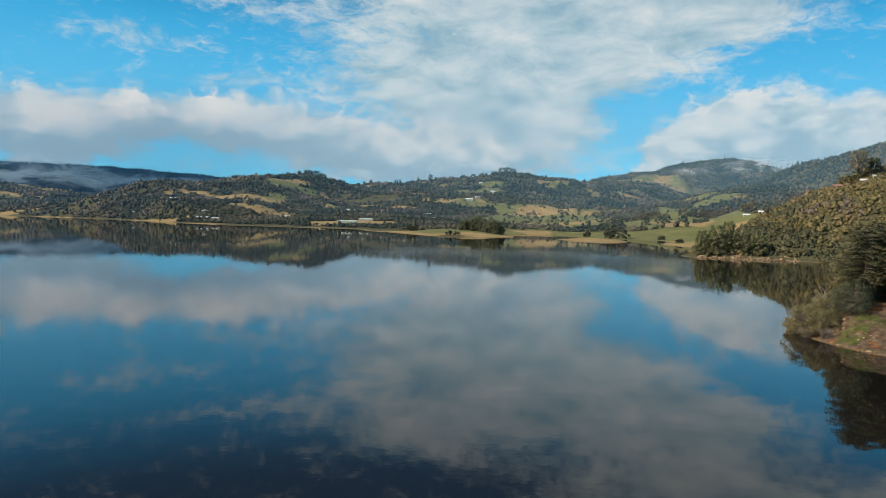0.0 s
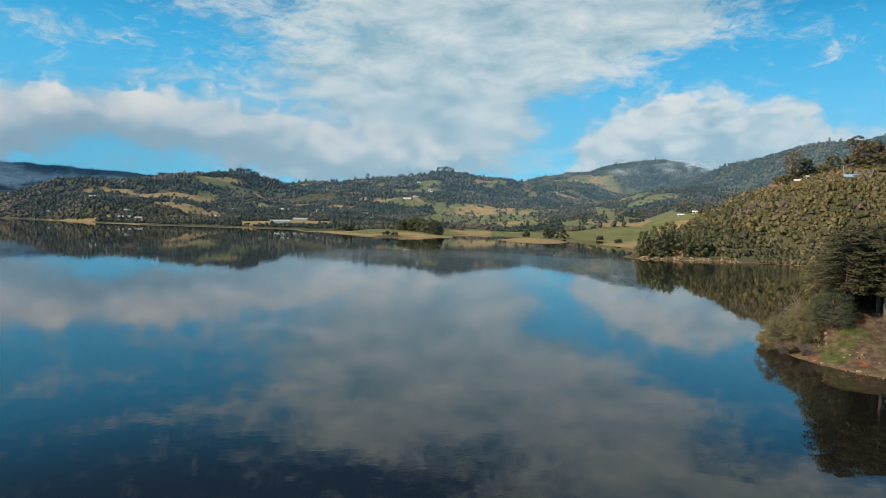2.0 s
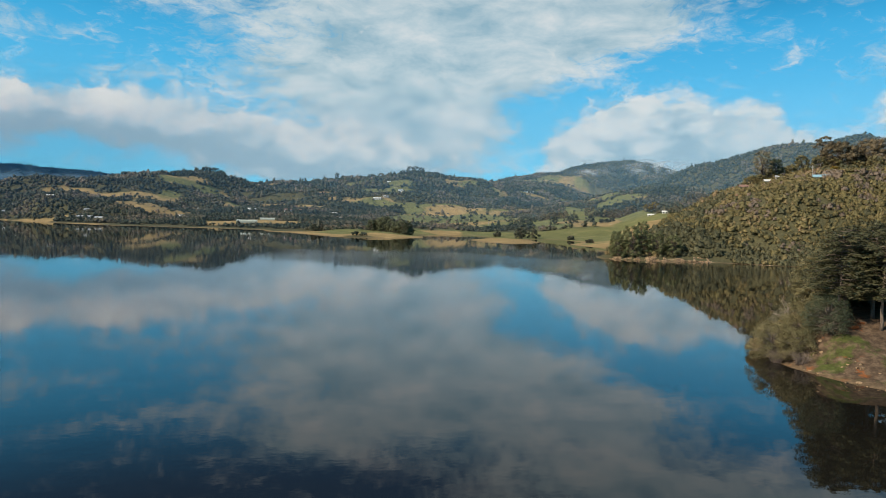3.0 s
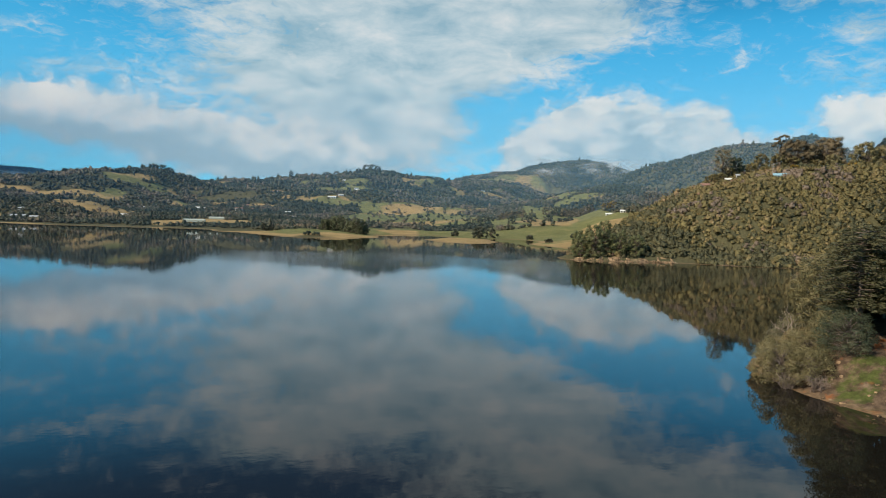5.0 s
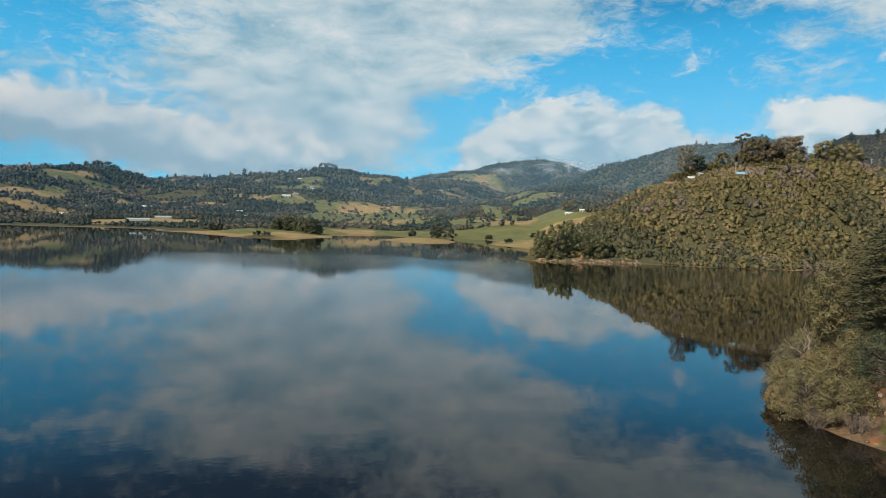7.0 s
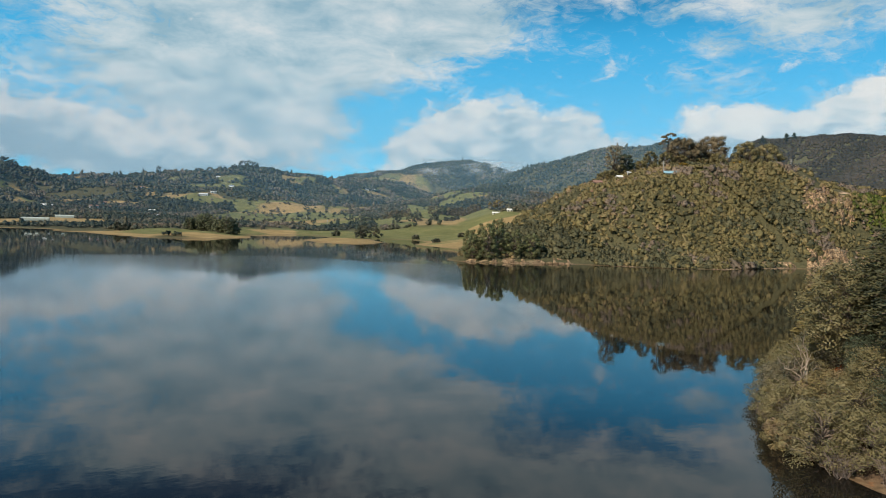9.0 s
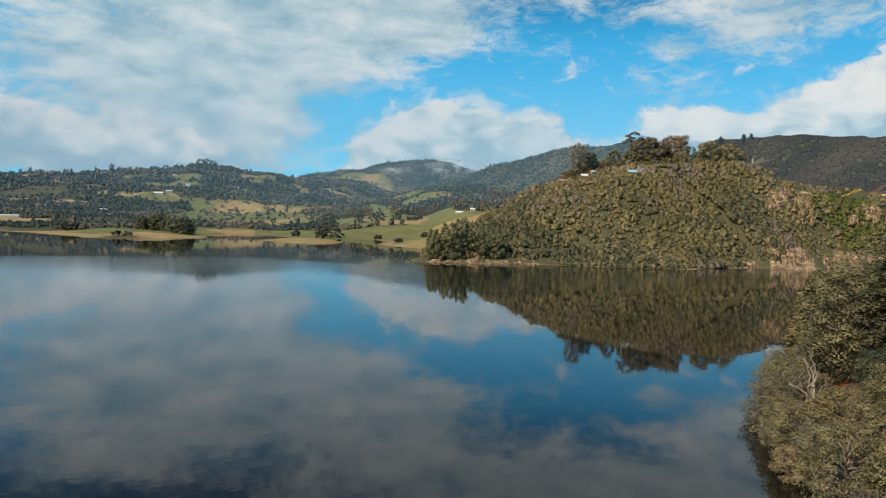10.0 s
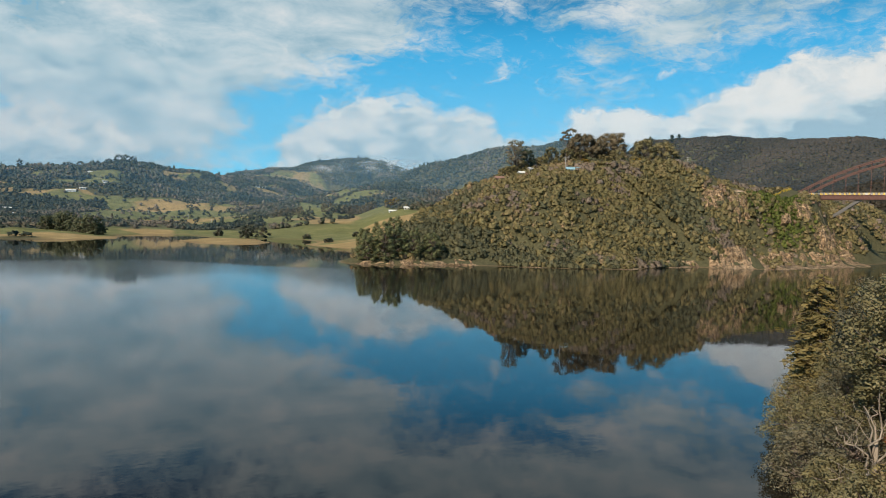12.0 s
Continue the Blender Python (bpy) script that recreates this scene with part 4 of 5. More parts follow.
def car(x, y, z, turn):
    t = thing("parked_car", x, y, z, "white car on the bridge", "car", turn=turn)
    bm = bmesh.new()
    prof = ((-2.1, 0.35), (-2.1, 0.85), (-1.9, 1.0), (-1.2, 1.05), (-0.7, 1.5), (0.7, 1.5), (1.3, 1.0), (2.0, 0.85), (2.1, 0.35))
    l = [bm.verts.new((px_, -0.85, pz_)) for px_, pz_ in prof]
    r_ = [bm.verts.new((px_, 0.85, pz_)) for px_, pz_ in prof]
    bm.faces.new(l)
    bm.faces.new(r_[::-1])
    for i in range(len(prof)):
        j = (i + 1) % len(prof)
        bm.faces.new((l[j], l[i], r_[i], r_[j]))
    part("body", bm, WHITE, t)
    for wx_ in (-1.3, 1.3):
        for wy_ in (-0.8, 0.8):
            bm = bmesh.new()
            bmesh.ops.create_cone(bm, cap_ends=True, segments=14, radius1=0.34, radius2=0.34, depth=0.22, matrix=Matrix.Translation((wx_, wy_, 0.34)) @ Matrix.Rotation(1.5708, 4, "X"))
            tyre = part("wheel", bm, RUBBER, t, "black wheel")
            bm = bmesh.new()
            bmesh.ops.create_cone(bm, cap_ends=True, segments=12, radius1=0.2, radius2=0.2, depth=0.25, matrix=Matrix.Translation((wx_, wy_, 0.34)) @ Matrix.Rotation(1.5708, 4, "X"))
            part("rim", bm, GREYROOF, tyre)
    for wy_ in (-0.86, 0.86):
        bm = bmesh.new()
        box(bm, 0, wy_, 1.25, 1.3, 0.02, 0.36)
        part("side_window", bm, GLASSY, t, "dark glass")


def guard_rail():
    t = thing("guard_rail", 366, 334, 0, "yellow guard rail along the road to the bridge", "guard rail")
    pts = [(i * 2.4, i * 0.62, zat(366 + i * 2.4, 334 + i * 0.62)) for i in range(21)]
    pts = [(a, b, max(c, 36.0 + 0.12 * i)) for i, (a, b, c) in enumerate(pts)]
    for zz in (0.6, 1.1):
        bm = bmesh.new()
        for a, b in zip(pts, pts[1:]):
            beam(bm, (a[0], a[1], a[2] + zz), (b[0], b[1], b[2] + zz), 0.14, 0.3)
        part("rail", bm, YELLOW, t)
    for p in pts:
        bm = bmesh.new()
        box(bm, p[0], p[1], p[2] + 0.2, 0.3, 0.3, 2.0)
        part("post", bm, YELLOW, t)


guard_rail()
bd = Vector((0.43, -0.9, 0)).normalized()
car(419 + bd.x * 36, 345 + bd.y * 36, 39.42, math.degrees(math.atan2(-0.9, 0.43)))


# ---- houses ----
def house(x, y, w, d, h, turn, label, roofmat, wallmat=None, group="", rise=None, name="house"):
    z = min(zat(x + a, y + b) for a in (-w / 2, w / 2) for b in (-d / 2, d / 2))
    t = thing(name, x, y, z, label, name.replace("_", " "), group, turn)
    bm = bmesh.new()
    box(bm, 0, 0, h / 2 - 0.5, w, d, h + 1)
    part("wall", bm, wallmat or WHITE, t)
    rise = rise or d * 0.28
    bm = bmesh.new()
    o = 0.5
    ring = [(-d / 2 - o, h - 0.15), (0, h + rise), (d / 2 + o, h - 0.15), (d / 2 + o, h + 0.1), (0, h + rise + 0.28), (-d / 2 - o, h + 0.1)]
    a = [bm.verts.new((-w / 2 - o, py_, pz_)) for py_, pz_ in ring]
    b = [bm.verts.new((w / 2 + o, py_, pz_)) for py_, pz_ in ring]
    bm.faces.new(a)
    bm.faces.new(b[::-1])
    for i in range(6):
        bm.faces.new((a[(i + 1) % 6], a[i], b[i], b[(i + 1) % 6]))
    part("roof", bm, roofmat, t)
    bm = bmesh.new()
    for s in (-1, 1):
        v = [bm.verts.new((s * w / 2, -d / 2, h)), bm.verts.new((s * w / 2, d / 2, h)), bm.verts.new((s * w / 2, 0, h + rise))]
        bm.faces.new(v)
    part("gable", bm, wallmat or WHITE, t)
    n = max(2, int(w / 4))
    for i in range(n):
        bm = bmesh.new()
        box(bm, -w / 2 + (i + 0.5) * w / n, -d / 2 - 0.02, h * 0.55, 1.3, 0.08, 1.2)
        hole = part("window" if i else "door", bm, GLASSY, t)
        bm = bmesh.new()
        box(bm, -w / 2 + (i + 0.5) * w / n, -d / 2 - 0.1, h * 0.55 - 0.66, 1.5, 0.2, 0.1)
        part("sill" if i else "doorstep", bm, CONCRETE, hole)
    return t


HOUSES = (
    (-527, 1100, 15, 8, 3.6, 8, "t"), (-515, 1108, 9, 7, 3.2, 20, "g"), (-500, 1131, 32, 7, 3.2, 4, "w"), (-452, 1107, 16, 8, 3.4, -10, "w"), (-359, 992, 22, 8, 3.4, 5, "g"), (-338, 985, 12, 7, 3.2, 0, "g"),
    (-249, 1055, 15, 8, 3.4, 10, "w"), (-170, 1212, 18, 8, 3.4, 0, "w"), (-108, 1211, 14, 8, 5.5, 15, "t"), (-106, 1311, 13, 8, 5.0, -8, "t"), (-92, 1235, 12, 8, 4.0, 5, "t"), (-120, 1260, 10, 8, 5.0, 0, "t"),
    (-71, 1275, 14, 8, 3.6, 12, "t"), (-30, 1247, 14, 8, 3.6, 5, "w"), (53, 1392, 18, 9, 4.0, 0, "w"), (71, 1406, 12, 8, 3.6, 10, "w"), (128, 1730, 15, 9, 4.0, 0, "w"), (30, 1500, 10, 8, 3.4, 0, "w"), (-60, 1560, 12, 8, 3.4, 0, "t"),
    (544, 2007, 22, 10, 4.5, -12, "w"), (525, 1995, 14, 9, 4.0, -10, "w"), (479, 1885, 16, 9, 4.0, 0, "w"), (327, 716, 9, 5, 2.6, -24, "w"), (334, 698, 7, 5, 2.6, -24, "w"), (99, 1807, 10, 7, 3, 0, "w"), (126, 1745, 12, 7, 3, 10, "g"), (-66, 1553, 10, 7, 3, 0, "t"), (-278, 1317, 10, 7, 3, 0, "w"), (-371, 1033, 9, 6, 3, 0, "g"), (150, 1640, 9, 6, 3, 8, "w"), (40, 1700, 8, 6, 3, 0, "t"), (210, 1560, 9, 6, 3, -5, "w"),
    (35, 735, 6, 5, 3.2, 10, "w"), (50, 728, 6, 5, 3.2, 0, "w"), (-15, 1120, 9, 7, 3.2, 0, "w"), (-300, 1180, 10, 7, 3.4, 0, "w"),
)
ROOFS = {"t": (TILE, "white farmhouse with a red clay-tile roof"), "g": (GREYROOF, "low white farm building with a grey roof"), "w": (WHITE, "long white farm building with a pale roof")}
for x, y, w, d, h, turn, kd in HOUSES:
    house(x, y, w * 0.85, d * 0.8, h * 0.75, turn, ROOFS[kd][1] + " on the hillside", ROOFS[kd][0], group="houses on the hills")
house(548, 1299, 24, 9, 5, -20, "long ochre manor house with a brown tile roof", TILE, mat_plain("ochre_wall", (0.42, 0.27, 0.15), 0.9), rise=2.5, name="manor_house")
house(276, 384, 10, 5, 2.6, -33, "low blue-roofed house on top of the cape", BLUEROOF, WHITE, rise=1.2)
house(236, 400, 4.5, 4, 3.0, -20, "white house with a red roof on the cape's edge", TILE)
house(254, 404, 3, 3, 2.2, -20, "small white hut in scrub on the cape", WHITE)
house(264, 408, 3, 3, 2.4, -20, "small white hut behind a hedge on the cape", GREYROOF)


def greenhouse(x, y, w, d, turn, n):
    t = thing("greenhouse", x, y, zat(x, y) - 0.2, "long pale plastic greenhouse near the lake shore", "greenhouse", "greenhouses", turn)
    for i in range(n):
        bm = bmesh.new()
        y0 = (i - n / 2) * d
        ring = [(y0 + d * (0.5 - 0.5 * math.cos(a)), 2.2 + 1.6 * math.sin(a)) for a in np.linspace(0, math.pi, 9)] + [(y0 + d, 0), (y0, 0)]
        a = [bm.verts.new((-w / 2, p, q)) for p, q in ring]
        b = [bm.verts.new((w / 2, p, q)) for p, q in ring]
        bm.faces.new(a), bm.faces.new(b[::-1])
        for k_ in range(len(ring)):
            bm.faces.new((a[(k_ + 1) % len(ring)], a[k_], b[k_], b[(k_ + 1) % len(ring)]))
        part("bay", bm, PLASTIC, t)


greenhouse(-134, 925, 26, 6, 5, 3)
greenhouse(-118, 1010, 20, 6, 5, 2)


def utility_pole(x, y, h, label):
    t = thing("utility_pole", x, y, zat(x, y) - 0.3, label, "pole", "utility poles")
    bm = bmesh.new()
    tube(bm, [(0, 0, 0), (0, 0, h)], [0.2, 0.14], 8)
    part("pole", bm, CONCRETE, t)
    for zz, w in ((h - 0.6, 2.4), (h - 1.6, 1.8)):
        bm = bmesh.new()
        box(bm, 0, 0, zz, w, 0.16, 0.16)
        arm = part("crossarm", bm, CONCRETE, t)
        for sx_ in (-0.45, 0, 0.45):
            bm = bmesh.new()
            tube(bm, [(sx_ * w, 0, zz), (sx_ * w, 0, zz + 0.35)], [0.07, 0.04], 6)
            part("insulator", bm, WHITE, arm)


for x, y, h in ((272, 388, 9), (352, 372, 8), (190, 1082, 9), (205, 1000, 9), (150, 1180, 9)):
    utility_pole(x, y, h, "pale concrete utility pole with crossarms")

# ---- trees on the cape and in the fields ----
rng = np.random.default_rng(33)
RUSSET = mat_leaves("russet_leaves", [(0.0, (0.05, 0.046, 0.028)), (0.5, (0.14, 0.112, 0.066)), (1.0, (0.26, 0.205, 0.13))])
TIPLEAF = mat_leaves("mid_green_leaves", [(0.0, (0.05, 0.066, 0.03)), (0.5, (0.115, 0.135, 0.062)), (1.0, (0.19, 0.195, 0.09))])
BLOSSOM = mat_leaves("yellow_blossom", [(0.0, (0.14, 0.10, 0.02)), (0.5, (0.30, 0.19, 0.03)), (1.0, (0.42, 0.28, 0.06))])
broadleaf("spreading_tree", 312, 417, 19, 10, rng, "wide dark cypress-like tree with layered brown boughs", leafmat=RUSSET, leaf=0.3, count=15000, tone=0.5, clumps=70, bare=0.08)
broadleaf("spreading_tree", 325, 419, 17, 8, rng, "dark cypress-like tree joined to its neighbour's crown", leafmat=RUSSET, leaf=0.3, count=11000, tone=0.4, clumps=50, bare=0.05)
broadleaf("spreading_tree", 338, 420, 24, 11, rng, "tall grey-brown crowned tree on the cape", leafmat=RUSSET, leaf=0.3, count=15000, tone=0.72, clumps=70, bare=0.05)
broadleaf("spreading_tree", 352, 406, 21, 9, rng, "broad green tree on the cape's top", leafmat=NEARLEAF, leaf=0.3, count=12000, tone=0.6, clumps=56, bare=0.02)
broadleaf("spreading_tree", 366, 402, 21, 10, rng, "broad dark green tree on the cape's top", leafmat=NEARLEAF, leaf=0.3, count=12000, tone=0.48, clumps=56, bare=0.02)
broadleaf("spreading_tree", 326, 404, 9, 6, rng, "yellow-green bush-like tree beside the blue-roofed house", leafmat=NEARLEAF, leaf=0.3, count=5500, tone=0.5, clumps=34, bare=0.02)
broadleaf("round_tree", 270, 420, 13, 5.5, rng, "dark round tree behind the hedge on the cape", leafmat=DARKLEAF, leaf=0.3, count=6000, tone=0.45, clumps=34, bare=0.03)
broadleaf("round_tree", 288, 420, 13, 5, rng, "olive-green tree beside the pole on the cape", leafmat=NEARLEAF, leaf=0.3, count=5600, tone=0.45, clumps=34, bare=0.03)
broadleaf("round_tree", 298, 417, 10, 5, rng, "olive-green tree near the concrete pole", leafmat=NEARLEAF, leaf=0.3, count=5400, tone=0.4, clumps=34, bare=0.03)
broadleaf("eucalyptus", 311, 432, 26, 5, rng, "tall thin eucalyptus with a sparse crown", leafmat=RUSSET, leaf=0.5, count=1100, tone=0.55, clumps=14, bare=0.74)
broadleaf("eucalyptus", 258, 416, 20, 6, rng, "pale sparse eucalyptus on the cape's shoulder", leafmat=GREYLEAF, leaf=0.42, count=1700, tone=0.8, clumps=34, bare=0.3)
for x, y, h, r in ((246, 408, 7, 5), (254, 412, 6, 4.5), (263, 416, 8, 4), (279, 418, 7, 4.5), (284, 410, 4, 4), (305, 412, 8, 5), (318, 408, 7, 5), (334, 408, 8, 6), (345, 402, 7, 6), (374, 396, 8, 6), (382, 392, 6, 6)):
    broadleaf("round_tree", x, y, h, r, rng, "low rounded tree in the belt on the cape's top", leafmat=SCRUB, leaf=0.28, count=3400, tone=0.3, clumps=30, bare=0.02, group="low trees on the cape")
broadleaf("flowering_shrub", 323, 384, 4.6, 4.0, rng, "shrub covered in yellow blossom on the cape", "shrub", BLOSSOM, 0.5, 900, 0.5, 20, 0.05)
broadleaf("flowering_shrub", 290, 392, 4.0, 3.0, rng, "yellow-green flowering shrub beside the blue-roofed house", "shrub", BLOSSOM, 0.5, 700, 0.2, 18, 0.05)


def field_tree(x, y, h, r, mat, tone, label, group, bare=0.1, count=420, leaf=1.0, clumps=16):
    return broadleaf("field_tree", x, y, h, r, rng, label, leafmat=mat, leaf=leaf, count=count, tone=tone, clumps=clumps, bare=bare, group=group)


# dark clump on the spit, and lone trees of the fields and skyline
for i in range(20):
    u = i / 19
    field_tree(22 + 40 * u + rng.uniform(-3, 3), 716 - 48 * u + rng.uniform(0, 30), rng.uniform(9, 16), rng.uniform(4.5, 7), DARKLEAF, 0.8, "dark round tree in a clump on the grassy spit", "trees on the spit", 0.02, 1500, 0.5, 28)
for x, y, h, r in ((-38, 745, 8, 4), (-32, 742, 6, 4), (160, 640, 8, 5), (168, 668, 10, 7), (176, 650, 9, 6), (150, 690, 5, 4), (262, 800, 10, 6), (272, 812, 12, 7), (250, 820, 11, 6), (285, 790, 9, 6), (240, 520, 3, 3), (200, 560, 3, 3)):
    field_tree(x, y, h, r, WOODS, 0.45, "dark green tree standing in the lakeside field", "trees in the fields")
for x, y, h, r in ((-42, 2010, 26, 8), (190, 1990, 22, 12), (170, 1985, 18, 11), (205, 1990, 19, 12), (60, 2000, 18, 14), (88, 2005, 16, 12), (-340, 1665, 14, 12), (-322, 1668, 15, 12), (-305, 1672, 12, 10), (150, 1990, 14, 9), (250, 1980, 12, 8), (-490, 1560, 14, 6)):
    field_tree(x, y, h, r, WOODS, 0.25, "dark tree standing on the skyline ridge", "trees on the skyline", 0.05, 460, 1.7)
for x, y, h in ((752, 816, 15), (764, 806, 10), (778, 792, 13), (800, 772, 11), (808, 766, 10)):
    pine("cone_tree", x, y, h, h * 0.36, rng, "dark cone-shaped conifer on the ridge behind the cape", DARKLEAF, 0.04, 26, 1.1, 0.35, 0.05, "conifers on the ridge", per=8)
for x, y, h, r in ((141, 358, 9, 4.5), (147, 355, 11, 5), (153, 357, 10, 5), (160, 354, 9, 4.5), (150, 364, 9, 4.5), (143, 366, 8, 4), (168, 352, 8, 4.5), (158, 368, 9, 4.5)):
    field_tree(x, y, h + 3, r, TIPLEAF, 0.85, "olive-green tree at the tip of the cape", "trees at the cape's tip", 0.03, 4200, 0.24, 40)


# ---- cliffs and shore rocks ----
def mat_rock():
    m, n = material("sandstone")
    p = place_of(n)
    bands = n.noise(n.vmath("MULTIPLY", p, (0.15, 0.15, 0.9)), 1.0, 7.0, 0.7, 0.6)
    stains = n.noise(n.vmath("MULTIPLY", p, (0.5, 0.5, 0.12)), 1.0, 5.0, 0.6)
    col = n.ramp(bands, [(0.3, (0.17, 0.115, 0.078)), (0.48, (0.36, 0.24, 0.14)), (0.62, (0.50, 0.355, 0.215)), (0.76, (0.60, 0.46, 0.31))])
    col = n.mix(n.math("MULTIPLY", n.step(stains, 0.5, 0.64), 0.65), col, (0.085, 0.07, 0.045))
    cracks = n.noise(n.vmath("MULTIPLY", p, (0.8, 0.8, 0.14)), 1.0, 4.0, 0.6, 0.8)
    thin = n.math("ABSOLUTE", n.math("SUBTRACT", cracks, 0.5))
    col = n.mix(n.step(thin, 0.035, 0.0), col, (0.045, 0.034, 0.024))
    b = n.add("ShaderNodeBump", {"Height": n.math("ADD", bands, n.math("MULTIPLY", n.step(thin, 0.0, 0.07), 0.6)), "Strength": 1.0, "Distance": 0.7})
    finish(n, col, 0.92, b.outputs[0], spec=0.15)
    return m


ROCK = mat_rock()


def crag(bm, c, size, rng, cuts=3):
    """A lump of bedded rock: ledges, cracks and broken corners."""
    got = bmesh.ops.create_icosphere(bm, subdivisions=cuts, radius=1.0)["verts"]
    off = Vector(rng.uniform(-50, 50, 3))
    for v in got:
        d = v.co.normalized()
        w = Vector((d.x * 1.3, d.y * 1.3, d.z * 2.2)) + off
        f = 0.82 + 0.34 * noise.noise(w * 1.1) + 0.16 * noise.noise(w * 3.1)
        q = Vector((d.x, d.y, d.z))
        q = Vector([math.copysign(abs(a) ** 0.7, a) for a in q]) * f
        q.z = round(q.z * 7) / 7 * 0.6 + q.z * 0.4
        v.co = Vector((q.x * size[0], q.y * size[1], q.z * size[2])) + Vector(c)


rng = np.random.default_rng(51)
ALONG = (0.76, -0.65)     # the way the cape's face runs


def cliff_face(x, y, w, z0, z1, label, proud=1.8, seed=0, along=ALONG):
    """A bare face of bedded rock: it follows the slope from z0 to z1, stands proud of it, and its rim runs into the hill."""
    nu, nv = max(8, int(w / 0.5)), max(8, int((z1 - z0) / 0.5))
    TX, TY = along
    NX, NY = -TY, TX
    t = thing("cliff", x, y, 0, label, "cliff", "cliffs")
    bm = bmesh.new()
    d = np.linspace(-70, 60, 261)
    rows_ = []
    for i in range(nu + 1):
        u = i / nu
        bx, by = x + TX * w * (u - 0.5), y + TY * w * (u - 0.5)
        hh = np.maximum.accumulate(land(bx + NX * d, by + NY * d)[0]) + np.arange(len(d)) * 1e-5
        row = []
        for j in range(nv + 1):
            v = j / nv
            z = z0 + (z1 - z0) * v
            into = float(np.interp(z, hh, d))
            px_, pz_ = w * u + seed, z
            rim = min(1.0, 5 * u, 5 * (1 - u), 4 * v + (0.6 if z0 < 1 else 0), 4 * (1 - v)) + 0.5 * noise.noise(Vector((px_ * 0.25, pz_ * 0.25, seed)))
            step_ = math.floor(pz_ / 2.2 + 1.2 * noise.noise(Vector((px_ * 0.1, pz_ * 0.05, seed + 5)))) * 0.35
            relief = 2.2 * noise.noise(Vector((px_ * 0.4, pz_ * 0.1, seed + 9))) - 1.6 * max(0.0, 0.25 - abs(noise.noise(Vector((px_ * 0.5, pz_ * 0.06, seed + 3))))) * 4 * 0.5 + 0.7 * noise.noise(Vector((px_ * 0.9, pz_ * 0.8, seed))) + (step_ % 0.9)
            out = -1.6 + min(1, max(0, rim)) * (1.6 + proud + relief)
            row.append(bm.verts.new((bx + NX * (into - out) - x, by + NY * (into - out) - y, z)))
        rows_.append(row)
    for a, b in zip(rows_, rows_[1:]):
        for j in range(nv):
            bm.faces.new((a[j], b[j], b[j + 1], a[j + 1]))
    part("rock_face", bm, ROCK, t)


for n_, (x, y, w, z0, z1, label) in enumerate((
    (347, 357, 13, 27, 41, "grey weathered cliff face high in the scrub"), (358, 348, 13, 21, 40, "banded sandstone cliff high above the water"), (302, 304, 24, -0.5, 12, "orange sandstone cliff at the water's edge"),
    (282, 316, 20, -0.5, 3.5, "low broken ledge of sandstone on the shore"), (322, 297, 16, -0.5, 6, "low broken ledge of sandstone on the shore"), (346, 293, 36, -0.5, 8, "cream sandstone cliff along the shore"),
    (375, 296, 26, -0.5, 7, "pale ledge of sandstone beneath the bushes"), (392, 333, 15, 22, 37, "stepped brown cliff under the bridge end"), (380, 334, 8, 20, 28, "pale block of cliff below the road"),
    (402, 318, 26, 4, 23, "smooth buff cliff beneath the bridge"), (414, 310, 16, -0.5, 14, "rounded buff buttress in the gorge"))):
    cliff_face(x, y, w, z0, z1, label, seed=n_ * 13.7)
for n_, (x, y, w, z1, ax, ay) in enumerate(((144, 358, 15, 2.2, 0.62, -0.78), (153, 350.5, 16, 3.0, 0.94, -0.33), (166, 346, 16, 2.6, 0.95, -0.31), (180, 341, 15, 3.2, 0.93, -0.36), (202, 328, 14, 2.0, 0.83, -0.55), (240, 309, 16, 2.4, 0.99, -0.1))):
    cliff_face(x, y, w, -0.4, z1 * 0.75, "low broken shelf of tan rock along the shore", 1.0, 200 + n_ * 7.3, (ax, ay))
bm = bmesh.new()
edge = [p for p in LAKE if 130 < p[0] < 190 and 285 < p[1] < 360]
for a, b in zip(edge, edge[1:]):
    n_ = int(math.hypot(b[0] - a[0], b[1] - a[1]) / 1.3)
    for i in range(n_):
        x, y = a[0] + (b[0] - a[0]) * i / n_ + rng.normal() * 1.2, a[1] + (b[1] - a[1]) * i / n_ + rng.normal() * 1.2 + 1
        r_ = rng.uniform(0.4, 1.3)
        crag(bm, (x, y, 0.25), (r_ * 1.4, r_ * 1.2, r_ * 0.8), rng, 1)
for i in range(90):
    x, y = rng.uniform(63, 74), rng.uniform(90, 113)
    zz, ss = land(np.array([x]), np.array([y]))
    if 0 < ss[0] < 5:
        r_ = rng.uniform(0.12, 0.4)
        crag(bm, (x, y, float(zz[0])), (r_ * 1.3, r_, r_ * 0.7), rng, 1)
me = bpy.data.meshes.new("shore_rocks")
bm.to_mesh(me)
bm.free()
me.materials.append(ROCK)
tagged(new("shore_rocks", me), "broken sandstone boulders along the waterline", "rocks", kind="stuff")


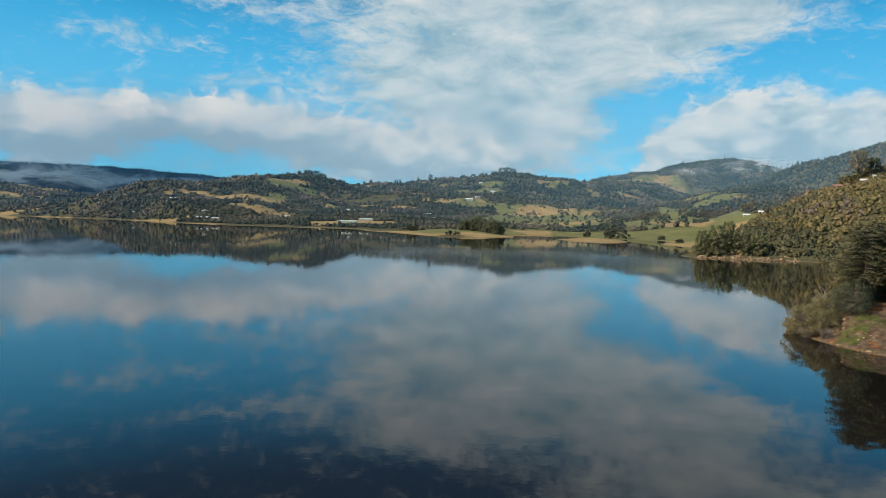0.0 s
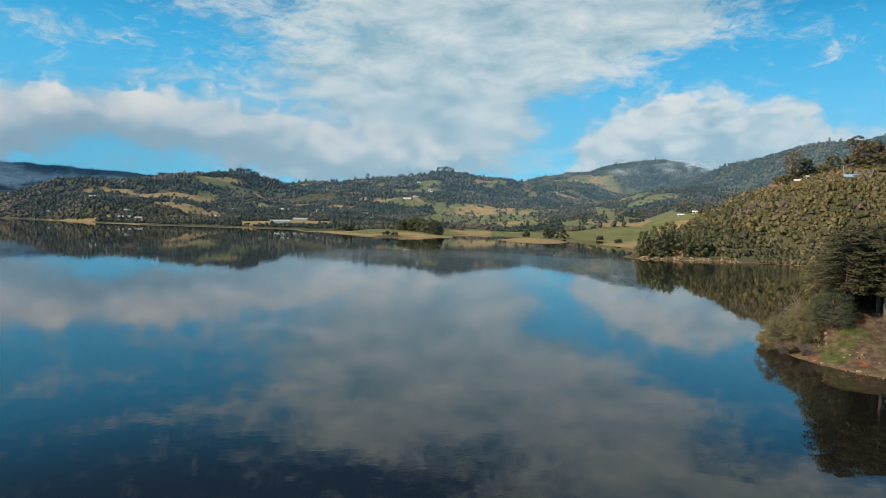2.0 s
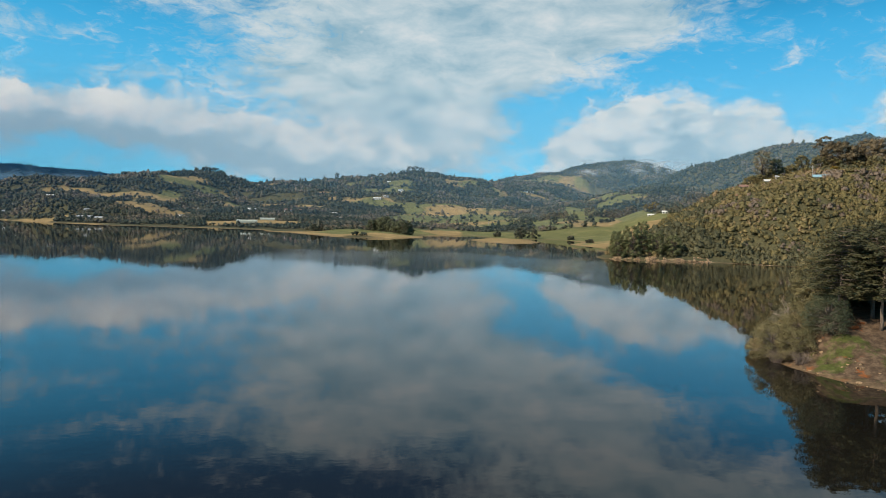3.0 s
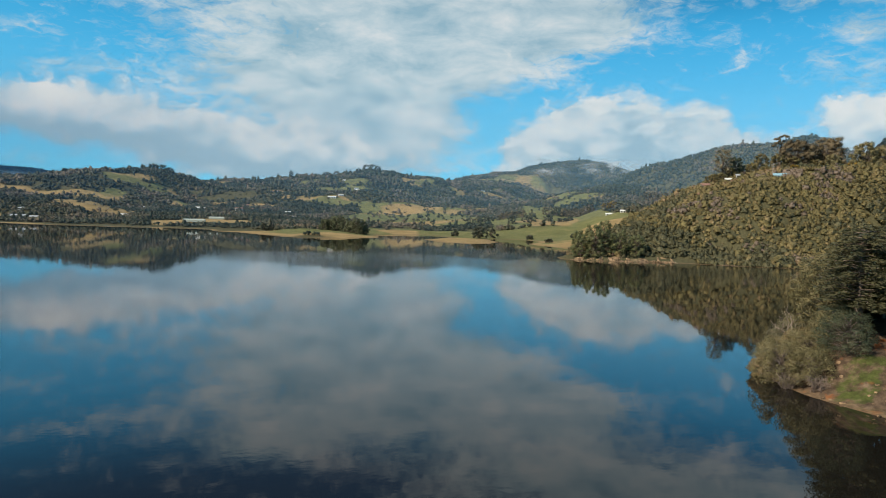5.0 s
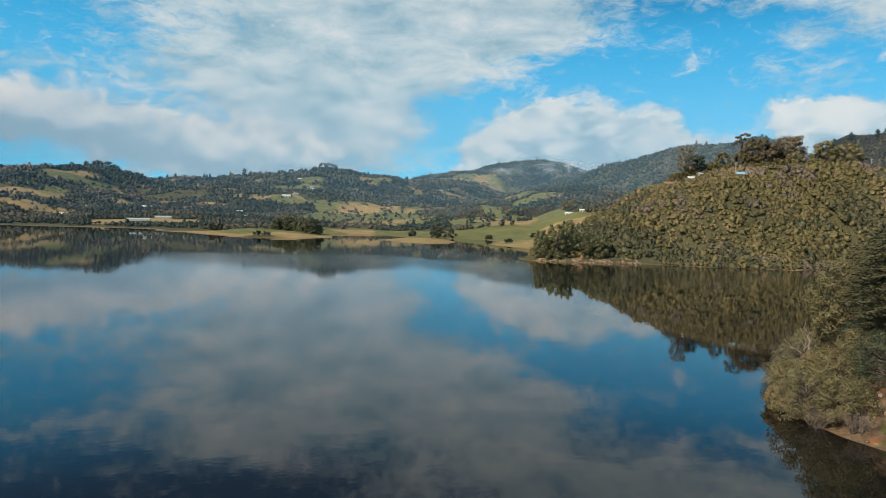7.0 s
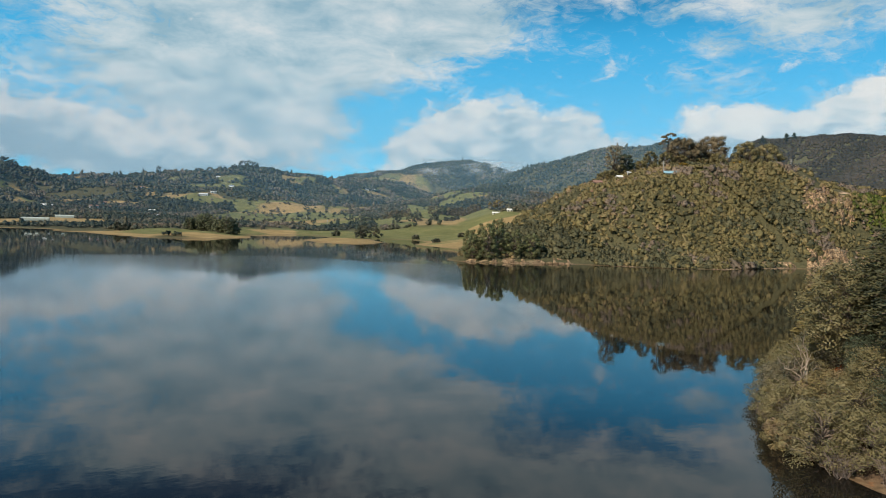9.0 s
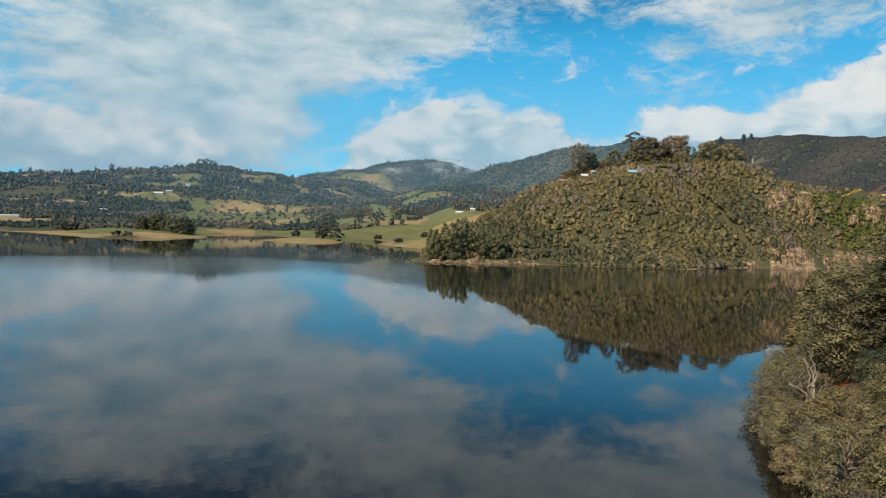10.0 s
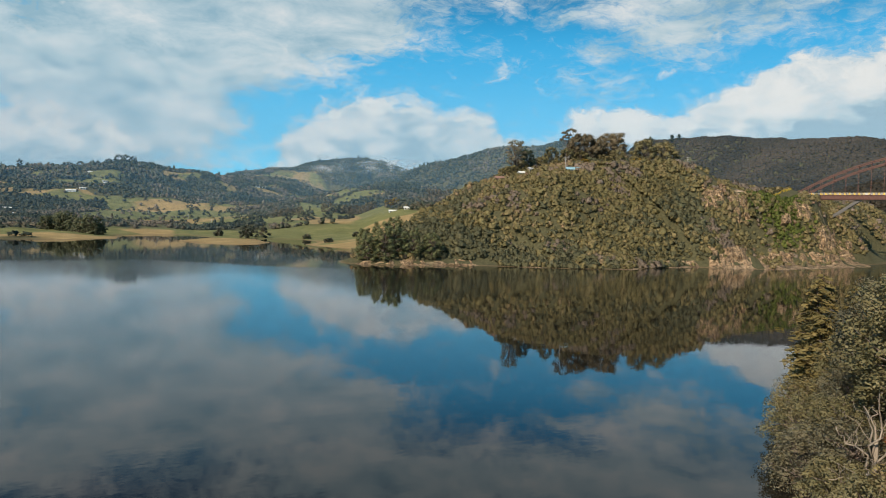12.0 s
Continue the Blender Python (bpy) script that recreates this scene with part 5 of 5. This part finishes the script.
# ---- mist, and sheets that imitate haze ----
def mat_mist():
    m, n = material("mist")
    soft = n.add("ShaderNodeAttribute", attribute_name="soft").outputs["Fac"]
    p = place_of(n)
    v = n.noise(n.vmath("MULTIPLY", p, (0.006, 0.006, 0.016)), 1.0, 7.0, 0.62, 0.8)
    a = n.math("MULTIPLY", soft, n.step(v, 0.43, 0.64))
    d = n.add("ShaderNodeBsdfDiffuse", {"Color": (0.8, 0.82, 0.84, 1)})
    tr = n.add("ShaderNodeBsdfTranslucent", {"Color": (0.8, 0.82, 0.84, 1)})
    both = n.add("ShaderNodeMixShader", {0: 0.5, 1: d.outputs[0], 2: tr.outputs[0]})
    out = n.add("ShaderNodeMixShader", {0: n.math("MULTIPLY", a, 0.9), 1: n.add("ShaderNodeBsdfTransparent").outputs[0], 2: both.outputs[0]})
    n.add("ShaderNodeOutputMaterial", {"Surface": out.outputs[0]})
    return m


MIST_HAZE = mat_mist()


def mist(a0, a1, dist, z0, z1, label):
    """A bank of mist, or a tinted sheet for haze, hanging before the far slopes, from one azimuth to another."""
    na, nz = 41, 15
    A, Z = np.meshgrid(np.radians(np.linspace(a0, a1, na)), np.linspace(0, 1, nz))
    U = np.linspace(0, 1, na)[None, :] * np.ones((nz, 1))
    soft = np.minimum(1, 5 * U * (1 - U)) * 4 * Z * (1 - Z)
    D = dist + 0 * U
    i, j = np.meshgrid(np.arange(nz - 1), np.arange(na - 1))
    i, j = i.ravel(), j.ravel()
    q = np.stack([i * na + j, i * na + j + 1, (i + 1) * na + j + 1, (i + 1) * na + j], -1)
    ob = sheet("mist_haze_sheet", (D * np.sin(A)).ravel(), (D * np.cos(A)).ravel(), (z0 + (z1 - z0) * Z).ravel(), True, q, MIST_HAZE, (("soft", soft.ravel()),))
    tagged(ob, label, "mist", kind="stuff")


mist(-44, -15, 3000, 80, 170, "thin white mist drifting before the far plateau")
mist(-42, -22, 2800, 85, 185, "thin white mist drifting before the far plateau")
mist(-31, -17, 2600, 70, 140, "thin white mist drifting before the far plateau")
mist(17, 29, 2700, 185, 258, "low cloud resting on the far mountain top")


# aerial haze put into the blue tint of thin see-through sheets
def mat_haze_sheet():
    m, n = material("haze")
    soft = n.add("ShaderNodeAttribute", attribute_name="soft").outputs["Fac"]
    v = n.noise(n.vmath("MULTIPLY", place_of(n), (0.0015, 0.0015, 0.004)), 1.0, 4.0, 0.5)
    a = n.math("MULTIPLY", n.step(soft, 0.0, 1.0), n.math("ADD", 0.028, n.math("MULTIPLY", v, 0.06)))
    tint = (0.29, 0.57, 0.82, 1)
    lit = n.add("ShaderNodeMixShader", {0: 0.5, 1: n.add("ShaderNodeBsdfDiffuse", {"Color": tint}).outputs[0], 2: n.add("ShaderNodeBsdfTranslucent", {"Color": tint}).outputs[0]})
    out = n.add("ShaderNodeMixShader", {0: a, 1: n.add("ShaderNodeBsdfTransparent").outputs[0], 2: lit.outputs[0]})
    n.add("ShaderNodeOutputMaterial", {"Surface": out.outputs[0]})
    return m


# added sheets, one behind another, that pale the distance like haze
MIST_HAZE = mat_haze_sheet()
mist(-75, 82, 800, -30, 190, "faint bluish haze over the far hills, imitated by a tinted sheet")
mist(-75, 82, 1150, -40, 250, "faint bluish haze over the far hills, imitated by a tinted sheet")
mist(-75, 82, 1700, -60, 380, "faint bluish haze over the far hills, imitated by a tinted sheet")
mist(-75, 82, 2450, -80, 480, "faint bluish haze over the far mountains, imitated by a tinted sheet")
mist(-75, 82, 3350, -90, 560, "faint bluish haze over the far mountains, imitated by a tinted sheet")
mist(-75, -6, 3420, -90, 560, "bluish haze before the far plateau, imitated by a tinted sheet")
mist(-75, -6, 3490, -90, 560, "bluish haze before the far plateau, imitated by a tinted sheet")
mist(-75, -6, 3560, -90, 560, "bluish haze before the far plateau, imitated by a tinted sheet")

# trees among the lakeside fields
FIELD_TREES = (
    (237, 980, 11, 7, WOODS, 0.3), (245, 968, 11, 7, WOODS, 0.3), (247, 936, 11, 7, WOODS, 0.3), (265, 973, 11, 7, WOODS, 0.3), (276, 949, 12, 5.5, RUSSET, 0.6), (280, 937, 12, 5.5, RUSSET, 0.6), (289, 945, 12, 5.5, RUSSET, 0.6), (299, 952, 12, 5.5, RUSSET, 0.6), (303, 940, 12, 5.5, RUSSET, 0.6), (323, 902, 12, 5.5, RUSSET, 0.6), (327, 890, 12, 5.5, RUSSET, 0.6), (329, 878, 11, 7, WOODS, 0.3), (338, 885, 11, 7, WOODS, 0.3), (340, 874, 12, 5.5, RUSSET, 0.6), (346, 871, 12, 5.5, RUSSET, 0.6), (356, 878, 12, 5.5, RUSSET, 0.6), (344, 829, 12, 5.5, RUSSET, 0.6), (345, 817, 12, 5.5, RUSSET, 0.6), (350, 815, 12, 5.5, RUSSET, 0.6), (293, 774, 4, 3.2, WOODS, 0.5), (297, 767, 4, 3.2, WOODS, 0.5), (304, 769, 4, 3.2, WOODS, 0.5), (341, 753, 8, 6, BLOSSOM, 0.15), (347, 750, 8, 6, BLOSSOM, 0.15), (398, 768, 12, 5.5, RUSSET, 0.6), (407, 763, 12, 5.5, RUSSET, 0.6), (415, 758, 12, 5.5, RUSSET, 0.6), (209, 634, 4, 3.2, WOODS, 0.5), (247, 620, 4, 3.2, WOODS, 0.5),
)
for x, y, h, r, mat, tone in FIELD_TREES:
    field_tree(x, y, h, r, mat, tone, "tree standing in the lakeside farmland", "trees in the farmland", 0.05, 420, 0.9)
